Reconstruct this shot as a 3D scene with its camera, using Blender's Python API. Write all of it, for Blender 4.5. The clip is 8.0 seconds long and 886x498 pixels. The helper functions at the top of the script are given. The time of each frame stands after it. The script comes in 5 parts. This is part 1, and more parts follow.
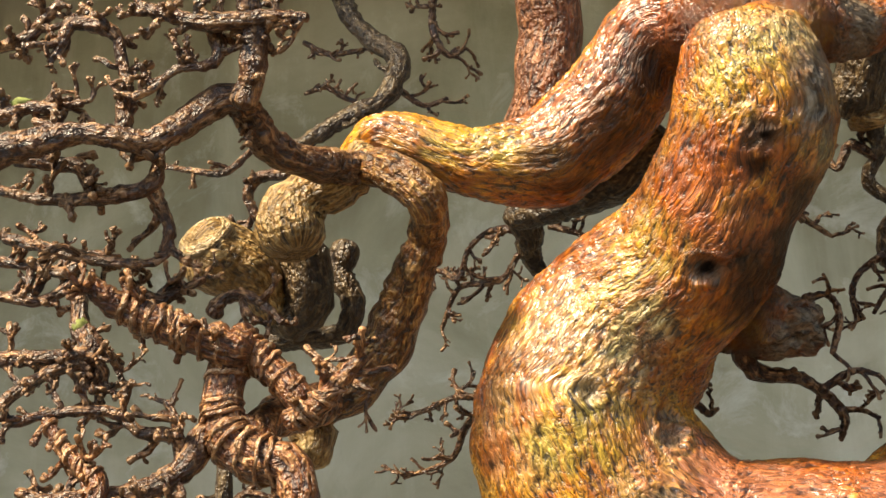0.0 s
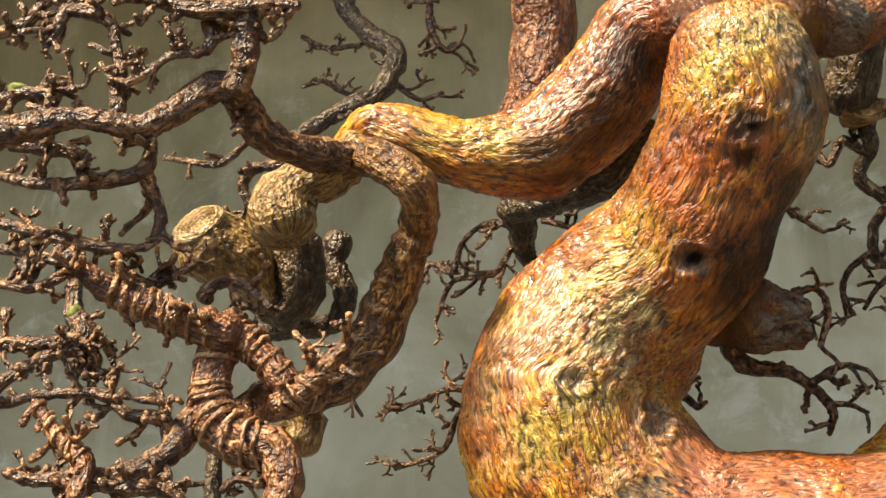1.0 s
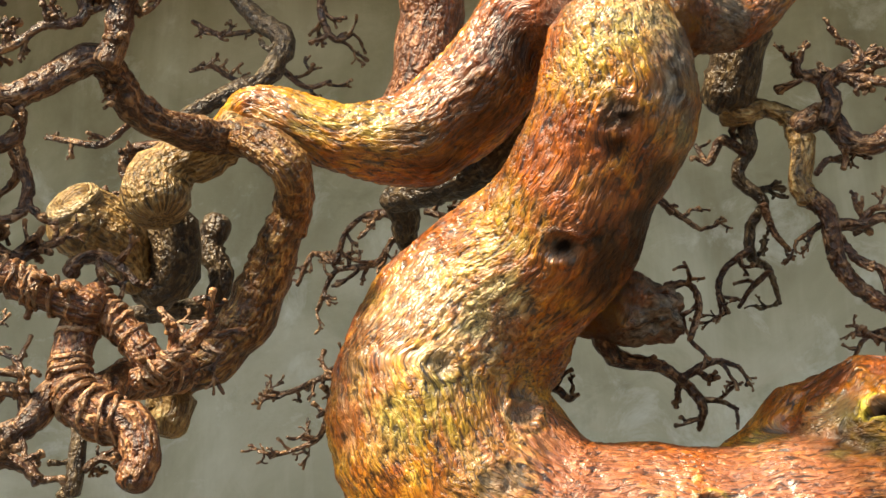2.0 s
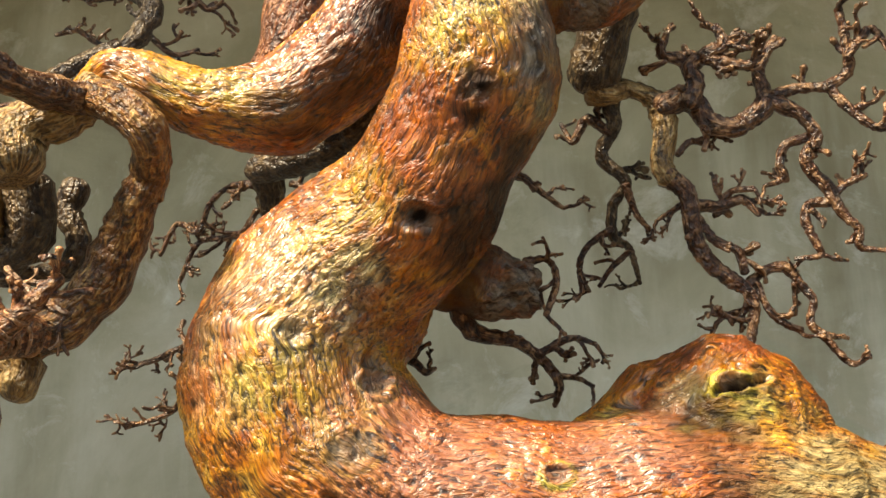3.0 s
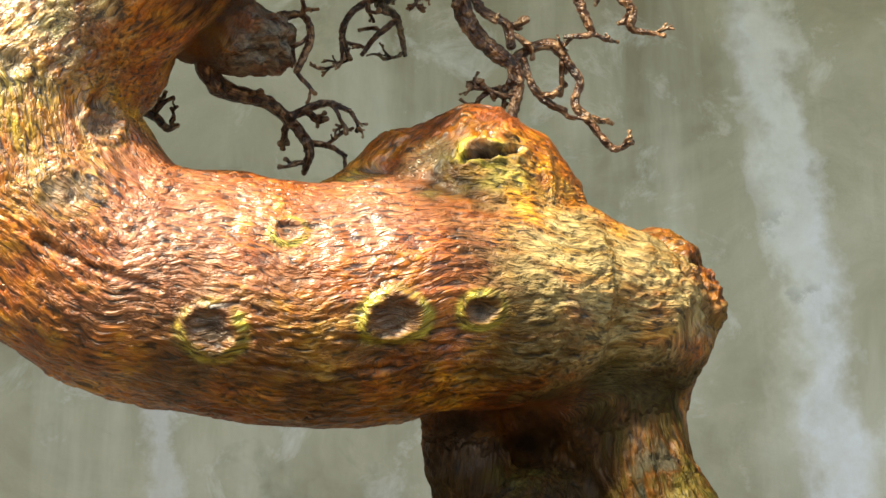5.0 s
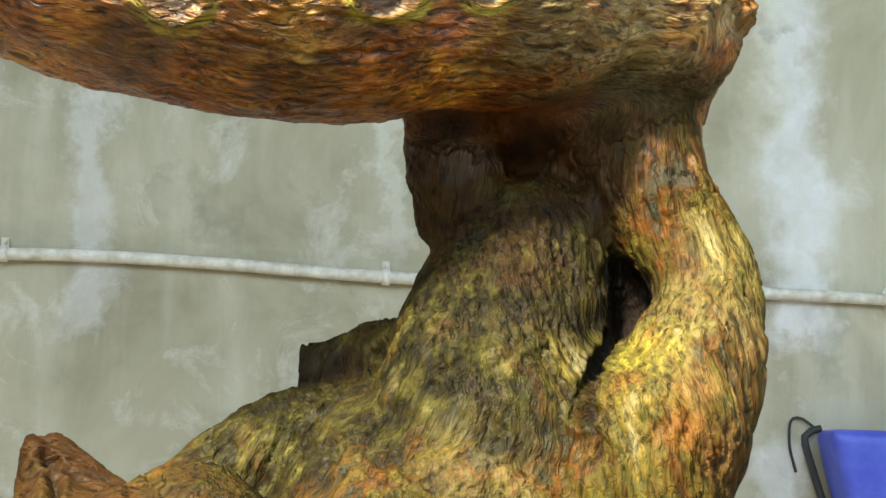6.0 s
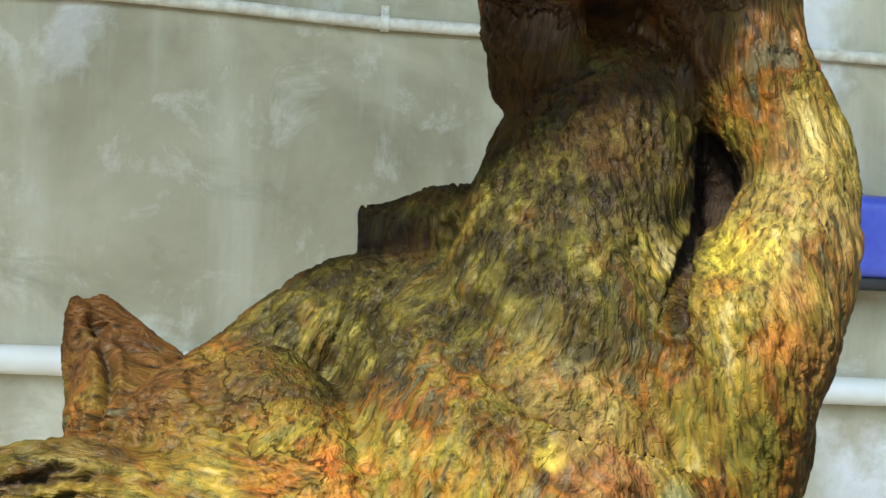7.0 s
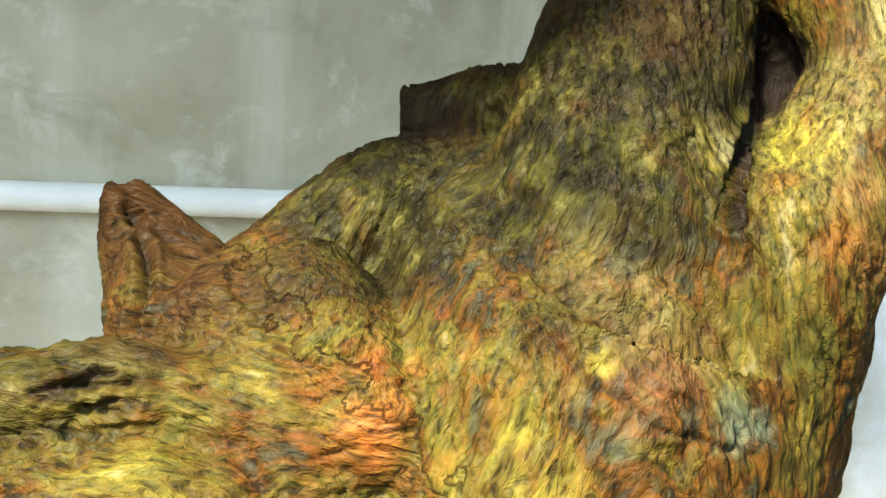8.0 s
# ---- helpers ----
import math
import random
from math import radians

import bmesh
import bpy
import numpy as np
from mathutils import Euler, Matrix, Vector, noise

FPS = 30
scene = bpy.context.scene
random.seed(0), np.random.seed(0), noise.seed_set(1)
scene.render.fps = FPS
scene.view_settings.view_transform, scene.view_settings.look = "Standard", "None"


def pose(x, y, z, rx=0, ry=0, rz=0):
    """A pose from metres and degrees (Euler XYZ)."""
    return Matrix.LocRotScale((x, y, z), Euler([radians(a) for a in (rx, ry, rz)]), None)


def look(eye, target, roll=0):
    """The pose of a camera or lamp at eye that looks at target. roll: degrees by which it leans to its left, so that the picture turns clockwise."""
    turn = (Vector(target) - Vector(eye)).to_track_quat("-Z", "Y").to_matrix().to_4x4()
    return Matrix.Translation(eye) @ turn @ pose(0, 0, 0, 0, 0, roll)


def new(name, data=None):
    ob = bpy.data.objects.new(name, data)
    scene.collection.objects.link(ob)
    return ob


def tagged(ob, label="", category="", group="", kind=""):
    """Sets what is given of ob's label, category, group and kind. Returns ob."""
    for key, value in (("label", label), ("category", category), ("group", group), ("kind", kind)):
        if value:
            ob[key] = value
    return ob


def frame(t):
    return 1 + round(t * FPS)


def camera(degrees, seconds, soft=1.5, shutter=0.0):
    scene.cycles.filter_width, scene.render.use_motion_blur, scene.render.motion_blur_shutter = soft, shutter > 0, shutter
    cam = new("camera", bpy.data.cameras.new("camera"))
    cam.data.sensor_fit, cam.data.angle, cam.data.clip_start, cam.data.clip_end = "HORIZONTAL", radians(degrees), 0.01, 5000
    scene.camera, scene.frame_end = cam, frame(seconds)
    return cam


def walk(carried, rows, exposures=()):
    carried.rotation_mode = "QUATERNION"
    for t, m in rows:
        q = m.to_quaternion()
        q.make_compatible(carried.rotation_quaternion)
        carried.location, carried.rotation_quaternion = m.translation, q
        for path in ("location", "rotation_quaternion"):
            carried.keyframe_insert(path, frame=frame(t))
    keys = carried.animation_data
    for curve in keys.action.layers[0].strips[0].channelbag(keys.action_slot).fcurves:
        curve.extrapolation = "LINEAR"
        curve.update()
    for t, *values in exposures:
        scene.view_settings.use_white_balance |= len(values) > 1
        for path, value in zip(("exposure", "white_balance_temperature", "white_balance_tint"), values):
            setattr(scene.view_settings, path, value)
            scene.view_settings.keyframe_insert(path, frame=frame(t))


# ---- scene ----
# ---- camera ----
cam = camera(31.94, 8.0)
PATH = [
    (0, look((0.1719, -1.3461, 1.1308), (-0.1692, 0.4834, 1.8634), -3.427)),
    (0.5, look((0.1811, -1.3488, 1.1287), (-0.1878, 0.4743, 1.8636), -2.909)),
    (1, look((0.1935, -1.3412, 1.1055), (-0.1661, 0.4769, 1.8573), -2.559)),
    (1.5, look((0.2216, -1.3350, 1.0931), (-0.1051, 0.4864, 1.8521), -2.187)),
    (1.7, look((0.2334, -1.3266, 1.0850), (-0.0752, 0.4934, 1.8546), -1.965)),
    (2.8, look((0.2687, -1.2943, 1.0511), (0.0905, 0.5374, 1.8341), -1.869)),
    (3, look((0.2831, -1.2918, 1.0476), (0.1268, 0.5440, 1.8258), -1.783)),
    (3.5, look((0.3092, -1.2727, 1.0338), (0.2067, 0.5687, 1.8076), -1.772)),
    (4, look((0.3451, -1.2572, 1.0244), (0.2843, 0.5958, 1.7746), -1.623)),
    (4.2, look((0.3565, -1.2490, 1.0190), (0.3146, 0.6108, 1.7534), -1.563)),
    (5.3, look((0.3494, -1.1475, 0.9788), (0.4323, 0.7786, 1.5110), 0.405)),
    (5.5, look((0.3450, -1.1129, 0.9734), (0.4480, 0.8275, 1.4472), 0.917)),
    (6, look((0.3053, -1.0238, 0.9841), (0.4712, 0.9463, 1.2856), 1.695)),
    (6.5, look((0.2207, -0.9743, 1.0925), (0.4663, 1.0104, 1.1132), 2.915)),
    (7, look((0.2105, -0.9515, 1.1373), (0.4807, 1.0248, 0.9919), 3.359)),
    (7.5, look((0.2202, -0.9340, 1.1637), (0.4878, 1.0295, 0.8932), 3.325)),
    (8, look((0.2005, -0.9058, 1.1944), (0.4461, 1.0356, 0.7817), 3.155)),
]
walk(cam, PATH, [(0, 1.52, 8300, 7), (4.2, 1.62, 8300, 5), (5.3, 2.06, 7800, 0), (6.1, 2.28, 7500, -2), (8.0, 2.28, 7000, -6)])

# ---- light ----
SUN_AZ, SUN_EL = radians(-38), radians(48)   # azimuth from -y towards -x
sun_dir = Vector((math.sin(SUN_AZ) * math.cos(SUN_EL), -math.cos(SUN_AZ) * math.cos(SUN_EL), math.sin(SUN_EL)))
world = bpy.data.worlds.new("world")
scene.world = world
world.use_nodes = True
wn = world.node_tree
sky = wn.nodes.new("ShaderNodeTexSky")
sky.sky_type = "NISHITA"
sky.sun_disc = False
sky.sun_elevation = SUN_EL
sky.sun_rotation = math.atan2(sun_dir.x, sun_dir.y)
wn.links.new(sky.outputs[0], wn.nodes["Background"].inputs[0])
wn.nodes["Background"].inputs[1].default_value = 0.155
sun_data = bpy.data.lights.new("sun", "SUN")
sun_data.energy, sun_data.angle, sun_data.color = 4.2, radians(9), (1.0, 0.92, 0.80)
sun = new("sun", sun_data)
sun.matrix_world = look(sun_dir * 10, (0, 0, 0))


# ---- materials ----
def nodes_of(name, rough=0.7, metal=0.0, spec=0.5):
    m = bpy.data.materials.new(name)
    m.use_nodes = True
    b = m.node_tree.nodes["Principled BSDF"]
    b.inputs["Roughness"].default_value = rough
    b.inputs["Metallic"].default_value = metal
    b.inputs["Specular IOR Level"].default_value = spec
    return m, m.node_tree, b


def add(nt, kind, **values):
    n = nt.nodes.new(kind)
    for k, v in values.items():
        n.inputs[k.replace("_", " ")].default_value = v
    return n


def coords(nt, attribute="", scale=(1, 1, 1)):
    if attribute:
        src = nt.nodes.new("ShaderNodeAttribute")
        src.attribute_name = attribute
        out = src.outputs["Vector"]
    else:
        out = nt.nodes.new("ShaderNodeNewGeometry").outputs["Position"]
    mp = nt.nodes.new("ShaderNodeMapping")
    mp.inputs["Scale"].default_value = scale
    nt.links.new(out, mp.inputs["Vector"])
    return mp.outputs[0]


def noise_tex(nt, vec, scale, detail=4.0, rough=0.6, distort=0.0):
    n = add(nt, "ShaderNodeTexNoise", Scale=scale, Detail=detail, Roughness=rough, Distortion=distort)
    nt.links.new(vec, n.inputs["Vector"])
    return n.outputs["Fac"]


def ramp(nt, fac, stops):
    r = nt.nodes.new("ShaderNodeValToRGB")
    el = r.color_ramp.elements
    while len(el) < len(stops):
        el.new(0.5)
    for e, (p, c) in zip(el, stops):
        e.position, e.color = p, (*c, 1) if len(c) == 3 else c
    nt.links.new(fac, r.inputs[0])
    return r.outputs[0]


def grey(v):
    return (v, v, v)


def mix(nt, fac, a, b, mode="MIX"):
    n = nt.nodes.new("ShaderNodeMix")
    n.data_type, n.blend_type = "RGBA", mode
    for sock, v in ((n.inputs[0], fac), (n.inputs[6], a), (n.inputs[7], b)):
        if isinstance(v, (int, float)):
            sock.default_value = v
        elif isinstance(v, tuple):
            sock.default_value = (*v, 1)
        else:
            nt.links.new(v, sock)
    return n.outputs[2]


def attr(nt, name):
    n = nt.nodes.new("ShaderNodeAttribute")
    n.attribute_name = name
    return n.outputs["Fac"]


def bump(nt, bsdf, height, strength, distance, under=None):
    n = add(nt, "ShaderNodeBump", Strength=strength, Distance=distance)
    nt.links.new(height, n.inputs["Height"])
    if under:
        nt.links.new(under, n.inputs["Normal"])
    nt.links.new(n.outputs[0], bsdf.inputs["Normal"])
    return n.outputs[0]


def bark_material():
    """Thick trunk bark: raised fibres along the wood over broad stains of rust, ochre, red and moss."""
    m, nt, b = nodes_of("trunk_bark", 0.42, 0, 0.45)
    b.inputs["Coat Roughness"].default_value = 0.24
    g = coords(nt, "grain")
    g2 = coords(nt, "grain", (1, 1, 1.7))
    streak = coords(nt, "grain", (1, 1, 0.5))
    p = coords(nt)
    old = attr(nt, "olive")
    young = ramp(nt, old, [(0.15, grey(1.0)), (0.85, grey(0.0))])
    fib = noise_tex(nt, g, 265, 2, 0.5, 0.6)
    worm = noise_tex(nt, g2, 225, 2, 0.5, 0.9)
    micro = noise_tex(nt, g2, 420, 2, 0.5, 0.4)
    tone = mix(nt, 0.14, mix(nt, 0.35, noise_tex(nt, p, 11, 4, 0.6, 0.6), noise_tex(nt, p, 48, 3, 0.55)), noise_tex(nt, g, 120, 3, 0.55, 0.4))
    base = ramp(nt, tone, [(0.36, (0.15, 0.027, 0.002)), (0.45, (0.28, 0.064, 0.003)), (0.52, (0.40, 0.125, 0.007)), (0.59, (0.52, 0.235, 0.020)), (0.68, (0.66, 0.42, 0.095))])
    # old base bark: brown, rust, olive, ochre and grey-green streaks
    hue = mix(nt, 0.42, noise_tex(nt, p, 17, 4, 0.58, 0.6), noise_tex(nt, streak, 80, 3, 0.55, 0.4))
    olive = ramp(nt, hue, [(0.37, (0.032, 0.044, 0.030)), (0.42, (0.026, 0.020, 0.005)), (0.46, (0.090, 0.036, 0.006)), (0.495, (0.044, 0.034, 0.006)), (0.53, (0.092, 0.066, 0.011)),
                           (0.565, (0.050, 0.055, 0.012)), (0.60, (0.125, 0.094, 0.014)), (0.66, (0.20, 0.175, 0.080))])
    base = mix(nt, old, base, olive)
    brush = ramp(nt, noise_tex(nt, streak, 95, 3, 0.55, 0.4), [(0.40, grey(0.25)), (0.56, grey(1.0))])

    def strokes(name):
        return mix(nt, 1.0, attr(nt, name), brush, "MULTIPLY")

    red = mix(nt, noise_tex(nt, g, 110, 3), (0.28, 0.045, 0.006), (0.44, 0.125, 0.028))
    c = mix(nt, attr(nt, "red"), base, red)
    # sky reflection on red bark, put into the colour
    pink = mix(nt, noise_tex(nt, g, 120, 3), (0.23, 0.068, 0.030), (0.38, 0.18, 0.105))
    c = mix(nt, mix(nt, 1.0, attr(nt, "pink"), grey(0.7), "MULTIPLY"), c, pink)
    pale = mix(nt, noise_tex(nt, g, 110, 3), (0.16, 0.115, 0.034), (0.37, 0.30, 0.13))
    c = mix(nt, strokes("pale"), c, pale)
    # cream bark fibres; on the bend it paints the sun highlight
    cream = mix(nt, noise_tex(nt, g, 140, 3), (0.36, 0.23, 0.065), (0.64, 0.50, 0.26))
    c = mix(nt, strokes("cream"), c, cream)
    moss = ramp(nt, mix(nt, 0.35, noise_tex(nt, p, 36, 4, 0.62, 0.4), noise_tex(nt, g, 120, 3, 0.6, 0.4)), [(0.38, (0.005, 0.004, 0.001)), (0.47, (0.013, 0.010, 0.002)), (0.54, (0.026, 0.022, 0.004)), (0.60, (0.050, 0.043, 0.008)), (0.68, (0.125, 0.105, 0.028))])
    c = mix(nt, attr(nt, "moss"), c, moss)
    c = mix(nt, strokes("teal"), c, mix(nt, noise_tex(nt, g, 120, 3), (0.03, 0.05, 0.035), (0.16, 0.20, 0.13)))
    yel = mix(nt, noise_tex(nt, g, 130, 3), (0.32, 0.22, 0.012), (0.52, 0.47, 0.09))
    c = mix(nt, strokes("yellow"), c, yel)
    # dark brown bark colour, also laid on as shade on arm, trunk and neck
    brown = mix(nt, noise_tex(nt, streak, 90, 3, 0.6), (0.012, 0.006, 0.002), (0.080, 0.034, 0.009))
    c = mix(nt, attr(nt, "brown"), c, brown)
    # crevice shade painted into fibre furrows and younger-skin cracks, glints onto paler crests
    deep = ramp(nt, fib, [(0.33, grey(0.12)), (0.45, grey(0.80)), (0.56, grey(1.05)), (0.68, grey(1.25))])
    mild = ramp(nt, fib, [(0.31, grey(0.20)), (0.46, grey(0.62)), (0.66, grey(0.90))])
    c = mix(nt, 1.0, c, mix(nt, young, mild, deep), "MULTIPLY")
    lines = ramp(nt, worm, [(0.43, grey(1.0)), (0.485, grey(0.22)), (0.505, grey(0.22)), (0.56, grey(1.0))])
    patchy = ramp(nt, noise_tex(nt, p, 34, 3, 0.6), [(0.36, grey(0.2)), (0.60, grey(0.9))])
    c = mix(nt, mix(nt, 1.0, patchy, young, "MULTIPLY"), c, mix(nt, 1.0, c, lines, "MULTIPLY"))
    crest_glint = mix(nt, 1.0, young, ramp(nt, fib, [(0.57, grey(0)), (0.70, grey(0.5))]), "MULTIPLY")
    c = mix(nt, crest_glint, c, mix(nt, 1.0, c, (1.5, 1.75, 2.1), "MULTIPLY"))
    scar = mix(nt, ramp(nt, noise_tex(nt, g, 170, 4, 0.65, 0.8), [(0.38, grey(0)), (0.66, grey(1))]), (0.030, 0.020, 0.013), (0.26, 0.205, 0.145))
    c = mix(nt, attr(nt, "scar"), c, scar)
    # near-black colour painted as the shade inside cavities, knots and cracks
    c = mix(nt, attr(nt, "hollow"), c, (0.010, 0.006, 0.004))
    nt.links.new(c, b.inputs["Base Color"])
    dull = mix(nt, 1.0, old, attr(nt, "moss"), "LIGHTEN")
    dull = mix(nt, 1.0, dull, mix(nt, 1.0, mix(nt, 1.0, attr(nt, "brown"), attr(nt, "scar"), "LIGHTEN"), grey(0.5), "MULTIPLY"), "LIGHTEN")
    dull = mix(nt, 1.0, dull, attr(nt, "hollow"), "LIGHTEN")
    nt.links.new(ramp(nt, dull, [(0.0, grey(0.5)), (0.6, grey(0.25)), (1.0, grey(0.08))]), b.inputs["Specular IOR Level"])
    nt.links.new(ramp(nt, dull, [(0.0, grey(0.45)), (0.6, grey(0.10)), (1.0, grey(0.0))]), b.inputs["Coat Weight"])
    gloss = ramp(nt, noise_tex(nt, p, 60, 3, 0.6), [(0.35, grey(0.30)), (0.65, grey(0.48))])
    nt.links.new(mix(nt, dull, gloss, (0.62, 0.62, 0.62)), b.inputs["Roughness"])
    nt.links.new(bump(nt, b, fib, 0.6, 0.0030), b.inputs["Coat Normal"])
    n1 = bump(nt, b, fib, 0.85, 0.0042)
    n2 = bump(nt, b, lines, 0.45, 0.0012, n1)
    bump(nt, b, micro, 0.35, 0.0008, n2)
    return m


def wood_material(name, dark, mid, light, rough=0.46):
    """Branch bark: knobbly lengthwise grain, furrows darkened as crevice shade, and paler worn skin."""
    m, nt, b = nodes_of(name, rough, 0, 0.42)
    b.inputs["Coat Weight"].default_value, b.inputs["Coat Roughness"].default_value = 0.22, 0.32
    g = coords(nt, "grain")
    p = coords(nt)
    h = noise_tex(nt, g, 230, 3, 0.6, 0.6)
    knob_h = noise_tex(nt, p, 150, 2, 0.5, 0.3)
    c = ramp(nt, noise_tex(nt, g, 170, 4, 0.66, 1.0), [(0.40, dark), (0.52, mid), (0.66, light)])
    c = mix(nt, ramp(nt, noise_tex(nt, p, 45, 4), [(0.40, grey(0)), (0.62, grey(0.7))]), c, tuple(0.6 * v for v in mid))
    c = mix(nt, 1.0, c, ramp(nt, h, [(0.34, grey(0.20)), (0.46, grey(0.70)), (0.60, grey(1.15))]), "MULTIPLY")
    c = mix(nt, ramp(nt, knob_h, [(0.54, grey(0)), (0.68, grey(0.30))]), c, tuple(min(0.7, 1.15 * v) for v in light))
    c = mix(nt, attr(nt, "worn"), c, tuple(0.95 * v for v in light))
    nt.links.new(c, b.inputs["Base Color"])
    n1 = bump(nt, b, h, 1.0, 0.0050)
    n2 = bump(nt, b, knob_h, 1.0, 0.0060, n1)
    nt.links.new(n2, b.inputs["Coat Normal"])
    return m


def concrete_material():
    """Old cement render: damp patches, scuffs, and pale lime runs below leaks."""
    m, nt, b = nodes_of("wall_cement", 0.85, 0, 0.25)
    p = coords(nt)
    c = ramp(nt, noise_tex(nt, p, 2.6, 7, 0.62, 0.6), [(0.30, (0.297, 0.266, 0.184)), (0.5, (0.434, 0.400, 0.287)), (0.72, (0.598, 0.559, 0.442))])
    c = mix(nt, ramp(nt, noise_tex(nt, coords(nt, "", (5, 5, 0.8)), 1.5, 5, 0.6), [(0.50, grey(0)), (0.72, grey(0.5))]), c, (0.690, 0.669, 0.552))
    c = mix(nt, ramp(nt, noise_tex(nt, p, 8, 6, 0.7, 0.5), [(0.56, grey(0)), (0.74, grey(0.6))]), c, (0.793, 0.792, 0.743))
    c = mix(nt, ramp(nt, noise_tex(nt, p, 4.5, 5, 0.7, 1.0), [(0.58, grey(0)), (0.74, grey(0.55))]), c, (0.267, 0.244, 0.166))
    pos = nt.nodes.new("ShaderNodeSeparateXYZ")
    nt.links.new(p, pos.inputs[0])
    wob = noise_tex(nt, p, 7, 5, 0.65)
    fine = noise_tex(nt, p, 24, 5, 0.7)

    def calc(op, a, v2, v3=None):
        n = nt.nodes.new("ShaderNodeMath")
        n.operation = op
        for s, v in zip(n.inputs, (a, v2, v3)):
            if v is None:
                continue
            if isinstance(v, (int, float)):
                s.default_value = v
            else:
                nt.links.new(v, s)
        return n.outputs[0]

    # runs: foot x, lean, half width, top, bottom, strength, colour
    for x, lean, half, top, foot, amount, tone in LIME_RUNS:
        cx = calc("MULTIPLY_ADD", calc("SUBTRACT", pos.outputs[2], foot), lean, x)
        off = calc("ABSOLUTE", calc("ADD", calc("SUBTRACT", pos.outputs[0], cx), calc("MULTIPLY_ADD", wob, 0.22, -0.11)), 0)
        side = calc("SUBTRACT", 1.4, calc("DIVIDE", off, half))
        low = calc("MULTIPLY", calc("SUBTRACT", pos.outputs[2], calc("MULTIPLY_ADD", fine, 0.16, foot - 0.08)), 22.0)
        high = calc("MULTIPLY", calc("SUBTRACT", calc("MULTIPLY_ADD", wob, 0.5, top - 0.25), pos.outputs[2]), 9.0)
        body = calc("MULTIPLY", calc("MINIMUM", calc("MINIMUM", side, low), high), 1.1)
        k = nt.nodes.new("ShaderNodeClamp")
        nt.links.new(body, k.inputs[0])
        patchy = calc("MULTIPLY", k.outputs[0], calc("MULTIPLY_ADD", fine, 0.9, 0.2))
        c = mix(nt, calc("MINIMUM", calc("MULTIPLY", patchy, amount * 1.5), 1.0), c, tone)
    nt.links.new(c, b.inputs["Base Color"])
    bump(nt, b, noise_tex(nt, p, 70, 6, 0.7), 0.35, 0.004)
    return m


PALE, DAMP = (0.793, 0.792, 0.800), (0.224, 0.213, 0.154)
LIME_RUNS = [
    (1.09, -0.09, 0.050, 2.3, 1.20, 0.75, PALE), (1.00, 0.02, 0.035, 4.0, 1.45, 0.3, (0.740, 0.711, 0.568)), (-0.03, 0.0, 0.030, 1.75, 1.18, 0.4, (0.793, 0.792, 0.800)),
    (0.425, 0.0, 0.020, 1.70, 1.33, 0.4, (0.793, 0.792, 0.731)), (1.22, 0.02, 0.085, 0.72, 0.10, 0.9, PALE), (1.05, 0.0, 0.03, 1.12, 0.85, 0.5, (0.793, 0.792, 0.800)),
    (0.17, 0.0, 0.035, 1.44, 1.32, 0.45, DAMP), (1.025, 0.0, 0.022, 1.78, 1.705, 0.9, DAMP), (0.995, 0.0, 0.016, 1.89, 1.83, 0.6, DAMP), (1.13, 0.0, 0.03, 1.30, 1.14, 0.4, DAMP),
]


def plain_material(name, a, c2, scale=30, rough=0.5, metal=0.0, bumps=0.2, spec=0.5):
    m, nt, b = nodes_of(name, rough, metal, spec)
    p = coords(nt)
    c = mix(nt, ramp(nt, noise_tex(nt, p, scale, 5, 0.65), [(0.35, grey(0)), (0.68, grey(1))]), a, c2)
    nt.links.new(c, b.inputs["Base Color"])
    bump(nt, b, noise_tex(nt, p, scale * 6, 4), bumps, 0.002)
    return m


M_BARK = bark_material()
M_LIMB = wood_material("limb_bark", (0.008, 0.0025, 0.001), (0.098, 0.032, 0.009), (0.52, 0.30, 0.15))
M_OCHRE = wood_material("ochre_bark", (0.07, 0.035, 0.010), (0.36, 0.20, 0.06), (0.62, 0.46, 0.22))
M_DARK = wood_material("dark_bark", (0.014, 0.007, 0.003), (0.075, 0.042, 0.017), (0.30, 0.21, 0.11))
M_REDBARK = wood_material("russet_bark", (0.05, 0.014, 0.005), (0.26, 0.085, 0.030), (0.52, 0.26, 0.13))
M_LOOP = wood_material("loop_bark", (0.016, 0.005, 0.001), (0.19, 0.066, 0.011), (0.56, 0.33, 0.11))
M_WIRED = wood_material("wired_bark", (0.016, 0.004, 0.002), (0.17, 0.048, 0.011), (0.64, 0.33, 0.14))
M_WIRE = wood_material("raffia_wrap", (0.08, 0.03, 0.01), (0.36, 0.16, 0.065), (0.68, 0.44, 0.26), rough=0.4)
M_SAWN = wood_material("sawn_wood", (0.14, 0.08, 0.03), (0.42, 0.28, 0.12), (0.62, 0.50, 0.30))
M_BLACK = plain_material("black_rubber", (0.02, 0.02, 0.022), (0.035, 0.035, 0.035), 30, 0.6)
M_WALL = concrete_material()
M_PIPE = plain_material("weathered_conduit", (0.80, 0.78, 0.70), (0.52, 0.47, 0.38), 40, 0.5)
M_WHITE = plain_material("white_plastic", (0.88, 0.88, 0.85), (0.80, 0.80, 0.77), 12, 0.35)
M_BLUE = plain_material("blue_plastic", (0.06, 0.09, 0.55), (0.10, 0.14, 0.66), 20, 0.35)
M_GROUND = plain_material("yard_concrete", (0.07, 0.064, 0.054), (0.115, 0.105, 0.09), 6, 0.9)
M_POT = plain_material("brown_stoneware", (0.10, 0.055, 0.03), (0.16, 0.09, 0.05), 20, 0.35)
